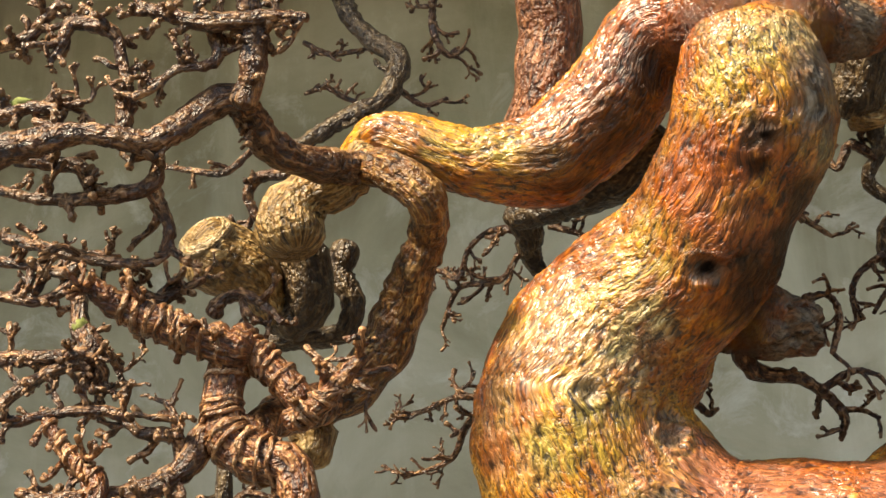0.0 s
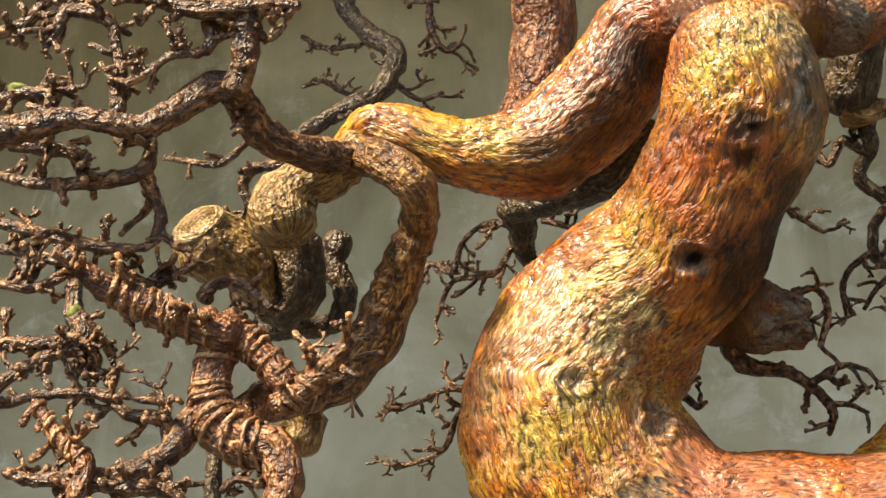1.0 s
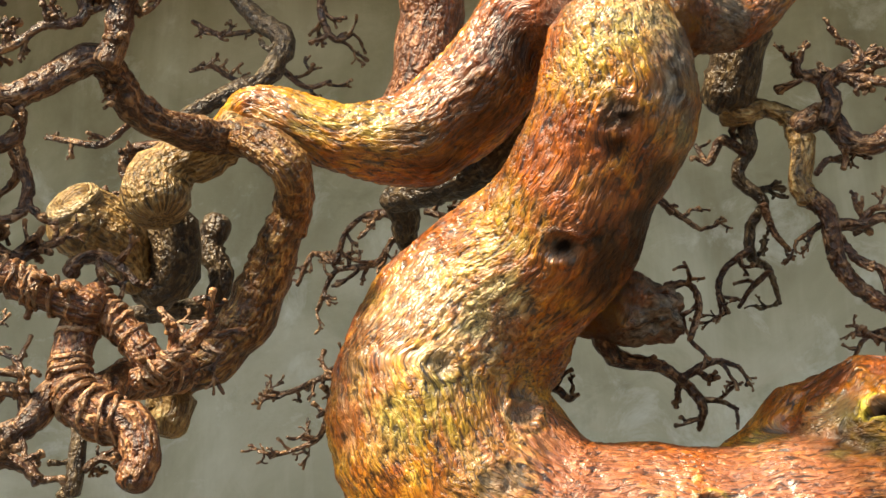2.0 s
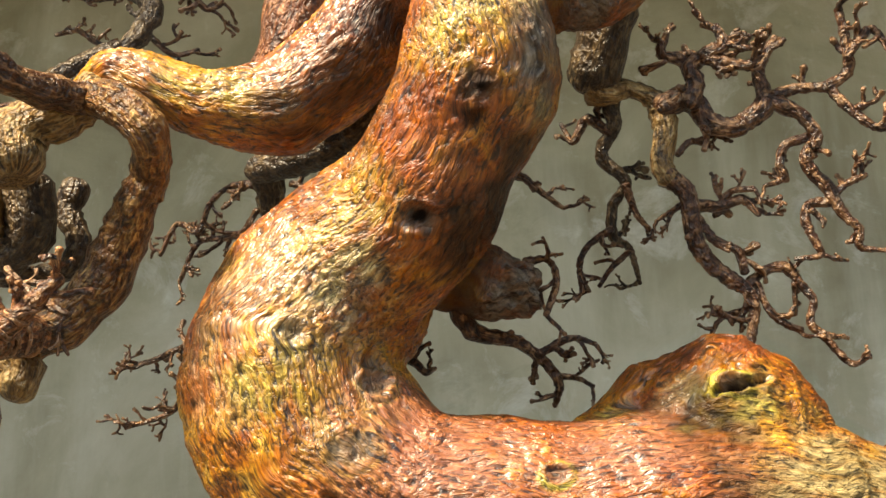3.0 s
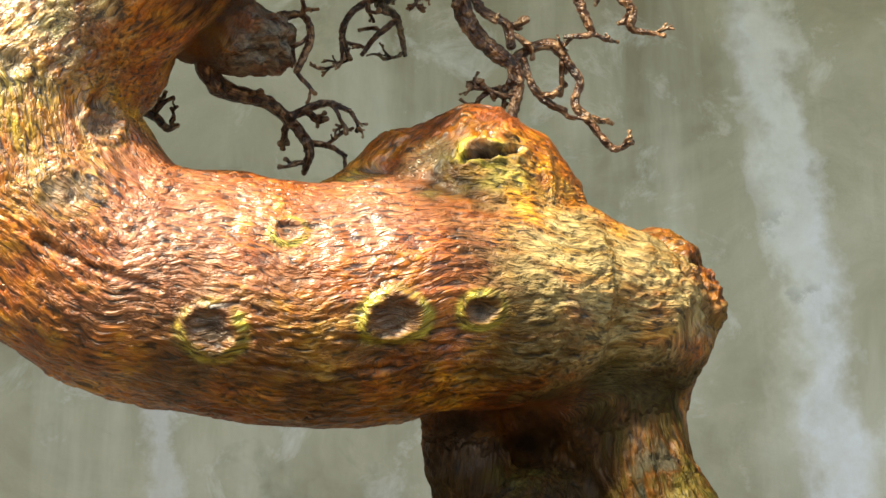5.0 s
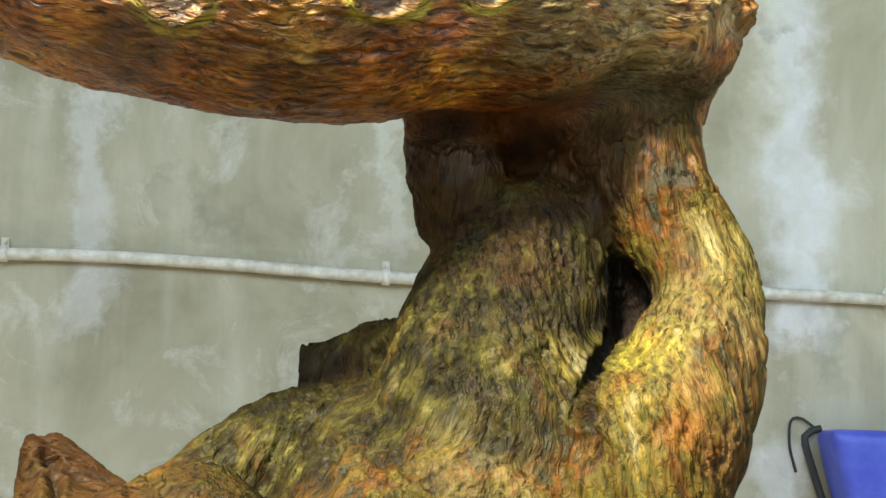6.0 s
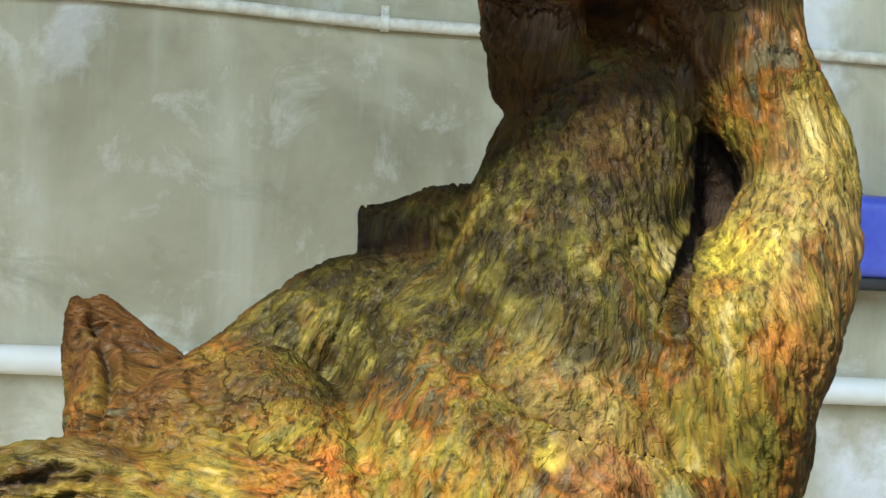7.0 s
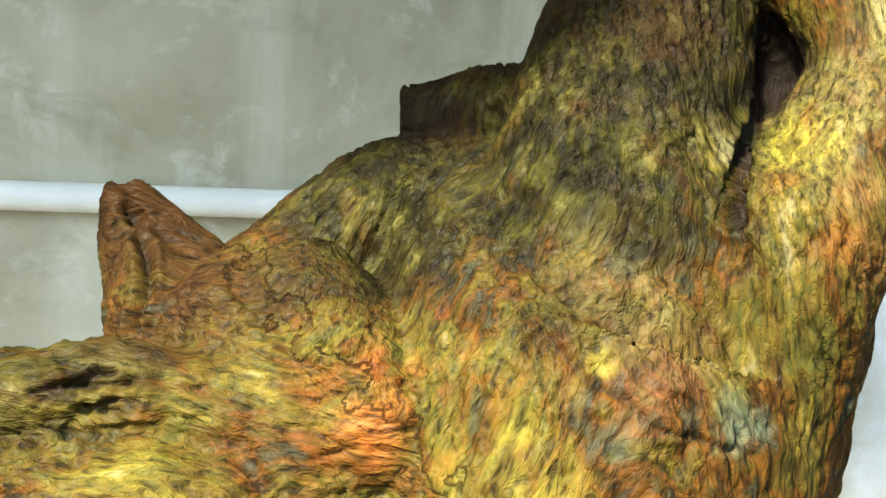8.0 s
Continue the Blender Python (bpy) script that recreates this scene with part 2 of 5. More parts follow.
M_EAVE = plain_material("plain_cement", (0.12, 0.115, 0.10), (0.18, 0.17, 0.155), 4, 0.9)
M_SOIL = plain_material("soil", (0.05, 0.035, 0.02), (0.12, 0.08, 0.05), 60, 0.95)


# ---- mesh tools ----
def part(name, bm, material, parent=None, label="", smooth=True):
    me = bpy.data.meshes.new(name)
    bm.to_mesh(me)
    bm.free()
    me.materials.append(material)
    if smooth:
        me.polygons.foreach_set("use_smooth", [True] * len(me.polygons))
    ob = new(name, me)
    if parent:
        ob.parent = parent
    return tagged(ob, label) if label else ob


def spline(rows, step=0.5):
    """Catmull-Rom through rows of (x, y, z, r); about step radii between samples."""
    a = np.array(rows, float)
    a = np.vstack([2 * a[0] - a[1], a, 2 * a[-1] - a[-2]])
    out = []
    for i in range(1, len(a) - 2):
        p0, p1, p2, p3 = a[i - 1:i + 3]
        n = max(2, int(np.linalg.norm(p2[:3] - p1[:3]) / max(0.0012, step * min(p1[3], p2[3]))))
        for k in range(n):
            t = k / n
            out.append(0.5 * (2 * p1 + (p2 - p0) * t + (2 * p0 - 5 * p1 + 4 * p2 - p3) * t * t + (3 * p1 - p0 - 3 * p2 + p3) * t ** 3))
    out.append(a[-2])
    out = np.array(out)
    out[:, 3] = np.maximum(out[:, 3], 0.0006)
    return out


def frames_along(pts):
    """Tangent, two normals and length along a sampled centre line."""
    c = pts[:, :3]
    tan = np.gradient(c, axis=0)
    tan /= np.linalg.norm(tan, axis=1)[:, None] + 1e-12
    n = np.cross(tan[0], (0.3, 0.9, 0.2))
    n /= np.linalg.norm(n)
    ns = []
    for t in tan:
        n = n - t * (n @ t)
        n /= np.linalg.norm(n)
        ns.append(n.copy())
    ns = np.array(ns)
    u = np.r_[0, np.cumsum(np.linalg.norm(np.diff(c, axis=0), axis=1))]
    return tan, ns, np.cross(tan, ns), u


def add_tube(bm, rows, seg=12, lumps=0.0, ridge=0.0, rings_amp=0.0, step=0.7, seed=0.0, round_end=0.6, flat_end=False, tip=0.0):
    """A tube along rows into bm, with rounded ends, lumps and lengthwise ridges; writes the grain layer."""
    pts = spline(rows, step)
    tan, ns, bs, u = frames_along(pts)
    lay = bm.verts.layers.float_vector.get("grain") or bm.verts.layers.float_vector.new("grain")
    worn = bm.verts.layers.float.get("worn") or bm.verts.layers.float.new("worn")
    rings = []
    plan = [(0, -round_end * 0.75, 0.45), (0, -round_end * 0.45, 0.8)] + [(i, 0, 1) for i in range(len(pts))]
    plan += [] if flat_end else [(len(pts) - 1, round_end * 0.45, 0.8), (len(pts) - 1, round_end * 0.75, 0.45)]
    for i, off, k in plan:
        c, r = pts[i, :3] + tan[i] * off * pts[i, 3], pts[i, 3] * k
        ring = []
        for s in range(seg):
            a = 2 * math.pi * s / seg
            d = ns[i] * math.cos(a) + bs[i] * math.sin(a)
            q = Vector(c + d * r)
            h = 1.0
            if lumps:
                h += lumps * noise.noise(q * (0.45 / max(pts[i, 3], 0.002)) + Vector((seed, 0, 0)))
            if ridge:
                h += ridge * noise.noise(Vector((math.cos(a) * 2.2 + seed, math.sin(a) * 2.2, u[i] * 14)))
            if rings_amp:
                h += rings_amp * noise.noise(Vector((u[i] * 260 + seed, math.cos(a) * 0.7, math.sin(a) * 0.7)))
            v = bm.verts.new(c + d * (r * h))
            v[lay] = Vector((math.cos(a) * pts[i, 3], math.sin(a) * pts[i, 3], (u[i] + off * r) * 0.3 + seed))
            v[worn] = tip if i >= len(pts) - 2 else 0.0
            ring.append(v)
        rings.append(ring)
    for a, b in zip(rings, rings[1:]):
        for s in range(seg):
            bm.faces.new((a[s], a[(s + 1) % seg], b[(s + 1) % seg], b[s]))
    bm.faces.new(rings[0][::-1])
    bm.faces.new(rings[-1])
    return pts, tan, ns, bs, u


def gradient_noise(p, seed=0):
    """Smooth 3D noise in about -1..1 for an array of points."""
    gen = np.random.RandomState(seed)
    perm = np.tile(gen.permutation(256), 3)
    grads = gen.normal(size=(256, 3))
    grads /= np.linalg.norm(grads, axis=1)[:, None]
    cell = np.floor(p).astype(int)
    f = p - cell
    cell &= 255
    s = f * f * f * (f * (f * 6 - 15) + 10)
    out = np.zeros(len(p))
    for dx in (0, 1):
        for dy in (0, 1):
            for dz in (0, 1):
                h = perm[perm[perm[cell[:, 0] + dx] + cell[:, 1] + dy] + cell[:, 2] + dz]
                w = (s[:, 0] if dx else 1 - s[:, 0]) * (s[:, 1] if dy else 1 - s[:, 1]) * (s[:, 2] if dz else 1 - s[:, 2])
                out += w * ((f - (dx, dy, dz)) * grads[h]).sum(1)
    return 1.5 * out


def fractal_noise(p, octaves=4, seed=0):
    return sum(gradient_noise(p * 2 ** k + 17.3 * k, seed + k) * 0.5 ** k for k in range(octaves))


# ---- setting ----
WALL_Y = 1.343


def box(bm, x0, x1, y0, y1, z0, z1):
    r = bmesh.ops.create_cube(bm, size=1.0)
    for v in r["verts"]:
        v.co = Vector((x0 + (v.co.x + 0.5) * (x1 - x0), y0 + (v.co.y + 0.5) * (y1 - y0), z0 + (v.co.z + 0.5) * (z1 - z0)))


bm = bmesh.new()
box(bm, -40, 40, -40, 40, -0.2, 0.0)
tagged(part("ground", bm, M_GROUND, smooth=False), "worn grey concrete yard floor", "ground", kind="structure")
bm = bmesh.new()
box(bm, -6, 6, WALL_Y, WALL_Y + 0.2, 0.0, 3.6)
tagged(part("wall_north", bm, M_WALL, smooth=False), "old stained grey cement wall", "wall", kind="structure")

# unseen overhang, added to keep direct sun off the north wall
bm = bmesh.new()
box(bm, -6, 6, -0.80, WALL_Y + 0.2, 3.6, 3.75)
for v in bm.verts:
    if v.co.y < 0:
        v.co.z -= 0.6
tagged(part("roof", bm, M_EAVE, smooth=False), "plain cement roof overhang above the wall", "roof", kind="structure")
# unseen walls closing the yard, added to cut fill from the low sky
for nm, x0, x1, y0, y1 in (("wall_south", -6, 6, -8.2, -8.0), ("wall_west", -6.2, -6, -8.2, WALL_Y + 0.2), ("wall_east", 6, 6.2, -8.2, WALL_Y + 0.2)):
    bm = bmesh.new()
    box(bm, x0, x1, y0, y1, 0.0, 3.0)
    tagged(part(nm, bm, M_EAVE, smooth=False), "plain grey cement yard wall", "wall", kind="structure")

# ---- bonsai trunk ----
TREE = new("bonsai_tree")
TREE.location = (0.36, 0.05, 0.80)
tagged(TREE, "old leafless bonsai tree with twisted glossy orange-brown trunk", "tree")
inv = TREE.matrix_basis.inverted()


def to_tree(ob):
    ob.parent = TREE
    ob.matrix_parent_inverse = inv
    return ob


VOXEL = 0.0022
PIPES = []
# upper trunk, S-bend, level run, then the fold down into the neck
PIPES.append([(0.220, -0.150, 1.745, 0.0636), (0.221, -0.130, 1.707, 0.0712), (0.186, -0.100, 1.644, 0.0678), (0.146, -0.063, 1.601, 0.0737), (0.073, -0.028, 1.556, 0.084), (0.034, -0.025, 1.492, 0.089), (0.046, -0.012, 1.425, 0.093), (0.114, 0.008, 1.357, 0.096), (0.229, 0.018, 1.334, 0.0995), (0.313, 0.022, 1.329, 0.1012), (0.371, 0.022, 1.338, 0.097), (0.446, 0.032, 1.337, 0.088), (0.507, 0.053, 1.34, 0.0772), (0.55, 0.059, 1.326, 0.0619), (0.538, 0.1, 1.268, 0.0567), (0.524, 0.145, 1.218, 0.0834), (0.516, 0.173, 1.182, 0.1018), (0.521, 0.177, 1.13, 0.1052)])
PIPES.append([(0.105, -0.020, 1.565, 0.068), (0.066, -0.008, 1.492, 0.072), (0.085, 0.002, 1.425, 0.078), (0.13, 0.012, 1.36, 0.085)])
# ridge that climbs to the dome
PIPES.append([(0.285, 0.03, 1.394, 0.036), (0.325, 0.035, 1.422, 0.037), (0.36, 0.045, 1.45, 0.044)])
# lower trunk: mossy mass, smooth twisted lobe, base
PIPES.append([(0.474, 0.108, 1.166, 0.060), (0.467, 0.100, 1.150, 0.0665), (0.456, 0.095, 1.124, 0.0752), (0.442, 0.078, 1.07, 0.0821), (0.434, 0.066, 1.025, 0.0908), (0.434, 0.063, 0.991, 0.0965)])
PIPES.append([(0.541, 0.078, 1.280, 0.044), (0.542, 0.072, 1.236, 0.044), (0.549, 0.063, 1.20, 0.044), (0.568, 0.050, 1.16, 0.042), (0.580, 0.036, 1.118, 0.040), (0.569, 0.022, 1.07, 0.051), (0.546, 0.014, 1.026, 0.063), (0.525, 0.01, 0.98, 0.0673), (0.518, 0.02, 0.838, 0.0647)])
PIPES.append([(0.498, 0.092, 1.170, 0.033), (0.528, 0.078, 1.182, 0.034), (0.560, 0.066, 1.190, 0.036)])
PIPES.append([(0.49, 0.075, 1.305, 0.060), (0.52, 0.082, 1.258, 0.050), (0.545, 0.076, 1.215, 0.044)])
PIPES.append([(0.56, 0.13, 1.166, 0.0457), (0.562, 0.125, 1.113, 0.0579), (0.556, 0.12, 1.06, 0.0618), (0.538, 0.09, 1.006, 0.0602)])
PIPES.append([(0.485, 0.093, 0.989, 0.1438), (0.439, 0.104, 0.92, 0.1744), (0.422, 0.072, 0.857, 0.1755), (0.408, 0.049, 0.777, 0.1663), (0.407, 0.044, 0.718, 0.1637)])
# flank, dead peak, surface roots
PIPES.append([(0.399, 0.08, 1.022, 0.0508), (0.326, 0.115, 1.004, 0.0527), (0.285, 0.123, 0.988, 0.0543), (0.254, 0.117, 0.965, 0.0522), (0.206, 0.095, 0.941, 0.0455), (0.173, 0.05, 0.927, 0.0411)])
PIPES.append([(0.109, 0.135, 1.007, 0.0078), (0.113, 0.133, 0.992, 0.0136), (0.122, 0.120, 0.969, 0.0229), (0.143, 0.085, 0.938, 0.0389), (0.166, 0.05, 0.884, 0.0514)])
PIPES.append([(0.122, 0.140, 1.007, 0.0099), (0.139, 0.135, 0.988, 0.0177), (0.160, 0.115, 0.955, 0.0322), (0.186, 0.085, 0.932, 0.0405)])
PIPES.append([(0.021, 0.02, 0.893, 0.0325), (0.074, 0, 0.905, 0.0301), (0.134, 0, 0.906, 0.0348), (0.195, 0, 0.893, 0.0418)])
PIPES.append([(0.015, 0, 0.833, 0.0471), (0.108, -0.03, 0.844, 0.0477), (0.19, -0.03, 0.845, 0.0448)])
PIPES.append([(0.179, 0.06, 0.941, 0.0438), (0.208, 0.03, 0.906, 0.0536), (0.23, 0, 0.865, 0.0581), (0.238, -0.02, 0.814, 0.0581)])
PIPES.append([(0.228, 0.055, 0.962, 0.042), (0.256, 0.030, 0.925, 0.054), (0.275, 0.005, 0.88, 0.064)])
# sawn stub, rear neck, top arm, knobs and collar
PIPES.append([(0.386, 0.095, 1.186, 0.010), (0.391, 0.092, 1.174, 0.014), (0.397, 0.092, 1.164, 0.014)])
PIPES.append([(0.402, 0.094, 1.26, 0.0349), (0.407, 0.094, 1.215, 0.0351), (0.423, 0.092, 1.164, 0.0321)])
PIPES.append([(0.471, 0.12, 1.293, 0.0645), (0.485, 0.160, 1.234, 0.0651), (0.477, 0.160, 1.172, 0.0687)])
PIPES.append([(0.220, -0.100, 1.815, 0.0627), (0.142, -0.085, 1.813, 0.0432), (0.101, -0.070, 1.766, 0.0475), (0.039, -0.065, 1.720, 0.0464), (-0.024, -0.075, 1.718, 0.0329), (-0.063, -0.085, 1.732, 0.0291), (-0.111, -0.085, 1.752, 0.0237), (-0.143, -0.070, 1.740, 0.0213)])
PIPES.append([(0.396, 0.062, 1.404, 0.108), (0.428, 0.062, 1.402, 0.109)])
PIPES.append([(0.548, 0.085, 1.345, 0.062), (0.567, 0.085, 1.337, 0.0601)])
PIPES.append([(0.560, 0.088, 1.380, 0.048), (0.566, 0.088, 1.368, 0.050)])
PIPES.append([(0.582, 0.085, 1.352, 0.044), (0.586, 0.085, 1.33, 0.0430)])
PIPES.append([(0.174, 0.01, 1.577, 0.0368), (0.213, 0.01, 1.563, 0.0355), (0.24, 0.01, 1.556, 0.0283)])
PIPES.append([(0.257, -0.120, 1.787, 0.0408), (0.292, -0.095, 1.795, 0.0344), (0.323, -0.07, 1.801, 0.0276), (0.353, -0.06, 1.816, 0.0204), (0.38, -0.05, 1.845, 0.0164)])
# branch sawn off square
SAWN = [[(0.300, 0.140, 1.064, 0.022), (0.318, 0.138, 1.065, 0.025), (0.348, 0.125, 1.068, 0.031), (0.385, 0.1, 1.072, 0.038)]]
# knurled burls: centre, reach, height
BURLS = [(0.223, -0.18, 1.660, 0.022, 0.004), (0.585, 0.06, 1.35, 0.075, 0.0065), (0.24, -0.01, 1.553, 0.055, 0.008), (0.42, -0.02, 1.46, 0.06, 0.003), (0.50, 0.02, 1.035, 0.03, 0.003), (0.11, 0.0, 0.90, 0.09, 0.004)]
# colour patches, stains plus some painted shade and sheen: kind, centre, reach, amount
ZONES = []
ZONES += [
    ("red", 0.165, -0.13, 1.801, 0.05, 0.8),
    ("red", -0.025, -0.06, 1.457, 0.05, 0.9),
    ("red", 0.031, -0.09, 1.55, 0.03, 0.5),
    ("red", 0.17, -0.13, 1.61, 0.07, 0.6),
    ("red", 0.092, -0.16, 1.729, 0.06, 0.6),
    # right side of the upper trunk, its shaded flank painted brown
    ("brown", 0.2, -0.11, 1.594, 0.06, 0.75),
    ("brown", 0.23, -0.13, 1.644, 0.045, 0.65),
    ("brown", 0.174, -0.09, 1.553, 0.045, 0.6),
    # top arm: shade of its underside painted brown
    ("brown", 0.092, -0.15, 1.68, 0.05, 0.6),
    ("brown", 0.129, -0.12, 1.744, 0.05, 0.7),
    ("pale", 0.261, -0.18, 1.746, 0.03, 0.5),
    ("yellow", 0.192, -0.18, 1.704, 0.04, 0.45),
    ("yellow", 0.082, -0.1, 1.561, 0.05, 0.3),
    ("yellow", 0.075, -0.07, 1.406, 0.06, 0.4),
    ("pale", 0.109, -0.08, 1.513, 0.05, 0.45),
    ("scar", 0.262, -0.15, 1.714, 0.028, 0.75),
]
ZONES += [
    ("pale", 0.264, -0.14, 1.655, 0.035, 0.7),
    ("yellow", -0.041, -0.14, 1.715, 0.06, 0.6),
    ("pale", -0.087, -0.12, 1.74, 0.04, 0.5),
    # level run: pinkish sky sheen painted along its front
    ("pink", 0.173, -0.06, 1.362, 0.1, 1),
    ("pink", 0.318, -0.05, 1.382, 0.07, 1),
    ("pink", 0.129, -0.06, 1.401, 0.08, 0.9),
    ("red", 0.21, -0.04, 1.411, 0.06, 0.6),
    ("red", 0.36, -0.04, 1.396, 0.05, 0.8),
    ("pink", 0.236, -0.06, 1.337, 0.06, 0.6),
    ("red", 0.386, -0.05, 1.344, 0.065, 0.8),
    ("red", 0.271, -0.05, 1.39, 0.03, 0.9),
    ("red", 0.328, -0.06, 1.326, 0.05, 0.6),
    ("pale", 0.49, -0.03, 1.339, 0.075, 0.85),
    ("pale", 0.565, 0.03, 1.336, 0.06, 0.8),
    ("moss", 0.429, -0.04, 1.273, 0.08, 0.35),
    ("moss", 0.568, 0.05, 1.294, 0.05, 0.5),
]
ZONES += [
    # bottom of the level run: brown bark with underside shade painted in
    ("brown", 0.175, -0.03, 1.249, 0.05, 0.5),
    ("brown", 0.287, -0.02, 1.236, 0.05, 0.5),
    ("brown", 0.099, -0.05, 1.277, 0.05, 0.4),
    ("moss", 0.391, -0.03, 1.41, 0.045, 0.85),
    ("yellow", 0.434, -0.03, 1.416, 0.025, 0.6),
    ("pale", 0.373, -0.02, 1.442, 0.03, 0.7),
    ("yellow", 0.315, 0, 1.439, 0.03, 0.6),
    ("red", 0.464, 0, 1.447, 0.03, 0.5),
    ("moss", 0.219, -0.06, 1.268, 0.08, 0.35),
    ("moss", 0.353, -0.06, 1.279, 0.06, 0.5),
    # neck below the fold: brown bark, darkened further as overhang shade
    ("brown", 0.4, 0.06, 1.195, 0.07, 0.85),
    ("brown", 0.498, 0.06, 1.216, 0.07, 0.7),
    ("moss", 0.425, 0.03, 1.122, 0.11, 1),
    ("moss", 0.474, 0.03, 1.151, 0.08, 0.9),
    ("moss", 0.39, 0.03, 1.076, 0.08, 0.9),
    ("moss", 0.445, 0.02, 1.064, 0.07, 0.8),
]
ZONES += [
    ("yellow", 0.523, -0.02, 1.084, 0.032, 1),
    ("red", 0.518, -0.02, 1.047, 0.02, 0.5),
    ("pale", 0.582, 0, 1.101, 0.09, 0.75),
    ("pale", 0.57, -0.01, 1.042, 0.07, 0.6),
    ("red", 0.543, -0.04, 1.025, 0.03, 0.4),
    ("moss", 0.315, 0.08, 1.025, 0.08, 0.9),
    ("moss", 0.27, 0.1, 1.018, 0.06, 0.9),
    # sawn stub: brown bark darkened for its unlit side
    ("brown", 0.347, 0.15, 1.071, 0.06, 1),
    ("red", 0.289, -0.06, 0.965, 0.04, 0.9),
    ("red", 0.272, -0.07, 0.908, 0.045, 0.7),
    ("yellow", 0.34, -0.09, 0.912, 0.07, 0.3),
    ("moss", 0.38, -0.06, 0.977, 0.06, 0.5),
    ("pink", 0.43, -0.08, 0.957, 0.05, 0.4),
    ("pale", 0.423, -0.04, 1, 0.05, 0.7),
    ("yellow", 0.399, -0.08, 0.958, 0.014, 0.8),
    ("brown", 0.148, 0.08, 0.987, 0.05, 0.8),
]
ZONES += [
    ("brown", 0.185, 0.06, 0.956, 0.06, 0.5),
    ("moss", 0.104, 0, 0.927, 0.05, 0.7),
    ("pale", 0.12, 0, 0.934, 0.04, 0.5),
    ("yellow", 0.125, -0.04, 0.871, 0.06, 0.4),
    ("moss", 0.572, 0, 0.914, 0.06, 0.6),
    ("pink", 0.187, 0.02, 0.919, 0.04, 0.2),
    ("moss", 0.289, 0.03, 1.002, 0.07, 0.8),
    ("moss", 0.34, 0.03, 1.036, 0.07, 0.9),
    ("scar", 0.241, -0.01, 1.549, 0.06, 1),
    ("scar", 0.217, -0.01, 1.555, 0.04, 0.9),
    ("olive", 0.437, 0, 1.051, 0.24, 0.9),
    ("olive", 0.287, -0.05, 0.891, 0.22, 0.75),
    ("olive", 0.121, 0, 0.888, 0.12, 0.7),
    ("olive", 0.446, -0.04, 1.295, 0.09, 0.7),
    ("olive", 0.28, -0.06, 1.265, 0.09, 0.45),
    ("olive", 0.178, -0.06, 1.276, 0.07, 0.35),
]
ZONES += [
    # more painted shade on the sawn stub
    ("brown", 0.34, 0.13, 1.073, 0.05, 1),
    ("brown", 0.318, 0.15, 1.071, 0.04, 1),
    ("brown", 0.195, 0, 1.518, 0.04, 0.6),
    ("brown", 0.329, -0.1, 1.776, 0.05, 0.7),
    ("scar", 0.364, -0.07, 1.811, 0.03, 0.5),
    ("moss", 0.41, 0.05, 1.063, 0.13, 1),
    ("moss", 0.297, 0.05, 1.017, 0.09, 0.95),
    ("moss", 0.254, 0.06, 0.999, 0.07, 0.9),
    ("moss", 0.474, 0.05, 1.078, 0.1, 1),
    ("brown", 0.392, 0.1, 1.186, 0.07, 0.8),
    ("brown", 0.136, 0.08, 0.999, 0.06, 0.8),
    # cavity beside the lobe: its inner shade put into the colour
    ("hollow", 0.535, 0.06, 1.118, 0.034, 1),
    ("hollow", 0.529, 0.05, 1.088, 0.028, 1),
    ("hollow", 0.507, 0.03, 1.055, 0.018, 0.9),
    # unlit end of the sawn stub, painted near-black
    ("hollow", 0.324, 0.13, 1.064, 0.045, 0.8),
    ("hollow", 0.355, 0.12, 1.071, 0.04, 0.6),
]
ZONES += [
    # black recess above the mossy mass, its shade painted in brown
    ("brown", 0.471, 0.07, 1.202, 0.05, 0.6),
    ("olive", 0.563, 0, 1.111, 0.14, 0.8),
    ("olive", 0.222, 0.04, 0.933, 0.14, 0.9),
    ("brown", 0.157, 0.05, 0.982, 0.07, 0.6),
    ("brown", 0.192, 0.06, 0.975, 0.05, 0.6),
    ("red", 0.283, -0.06, 0.955, 0.03, 1),
    ("red", 0.281, -0.07, 0.918, 0.03, 0.9),
    ("red", 0.543, -0.03, 1.03, 0.02, 0.4),
    ("brown", 0.135, 0.05, 0.988, 0.07, 0.8),
    ("moss", 0.339, 0.04, 1.028, 0.08, 0.9),
    ("moss", 0.228, 0.03, 0.988, 0.06, 0.7),
    ("brown", 0.186, 0.04, 0.981, 0.06, 0.5),
    ("moss", 0.486, 0.02, 1.124, 0.08, 0.9),
    ("moss", 0.42, 0.03, 1.139, 0.09, 1),
    # stronger painted shade on the upper trunk's right side
    ("brown", 0.214, -0.1, 1.591, 0.06, 1),
    ("brown", 0.19, -0.09, 1.556, 0.05, 1),
]
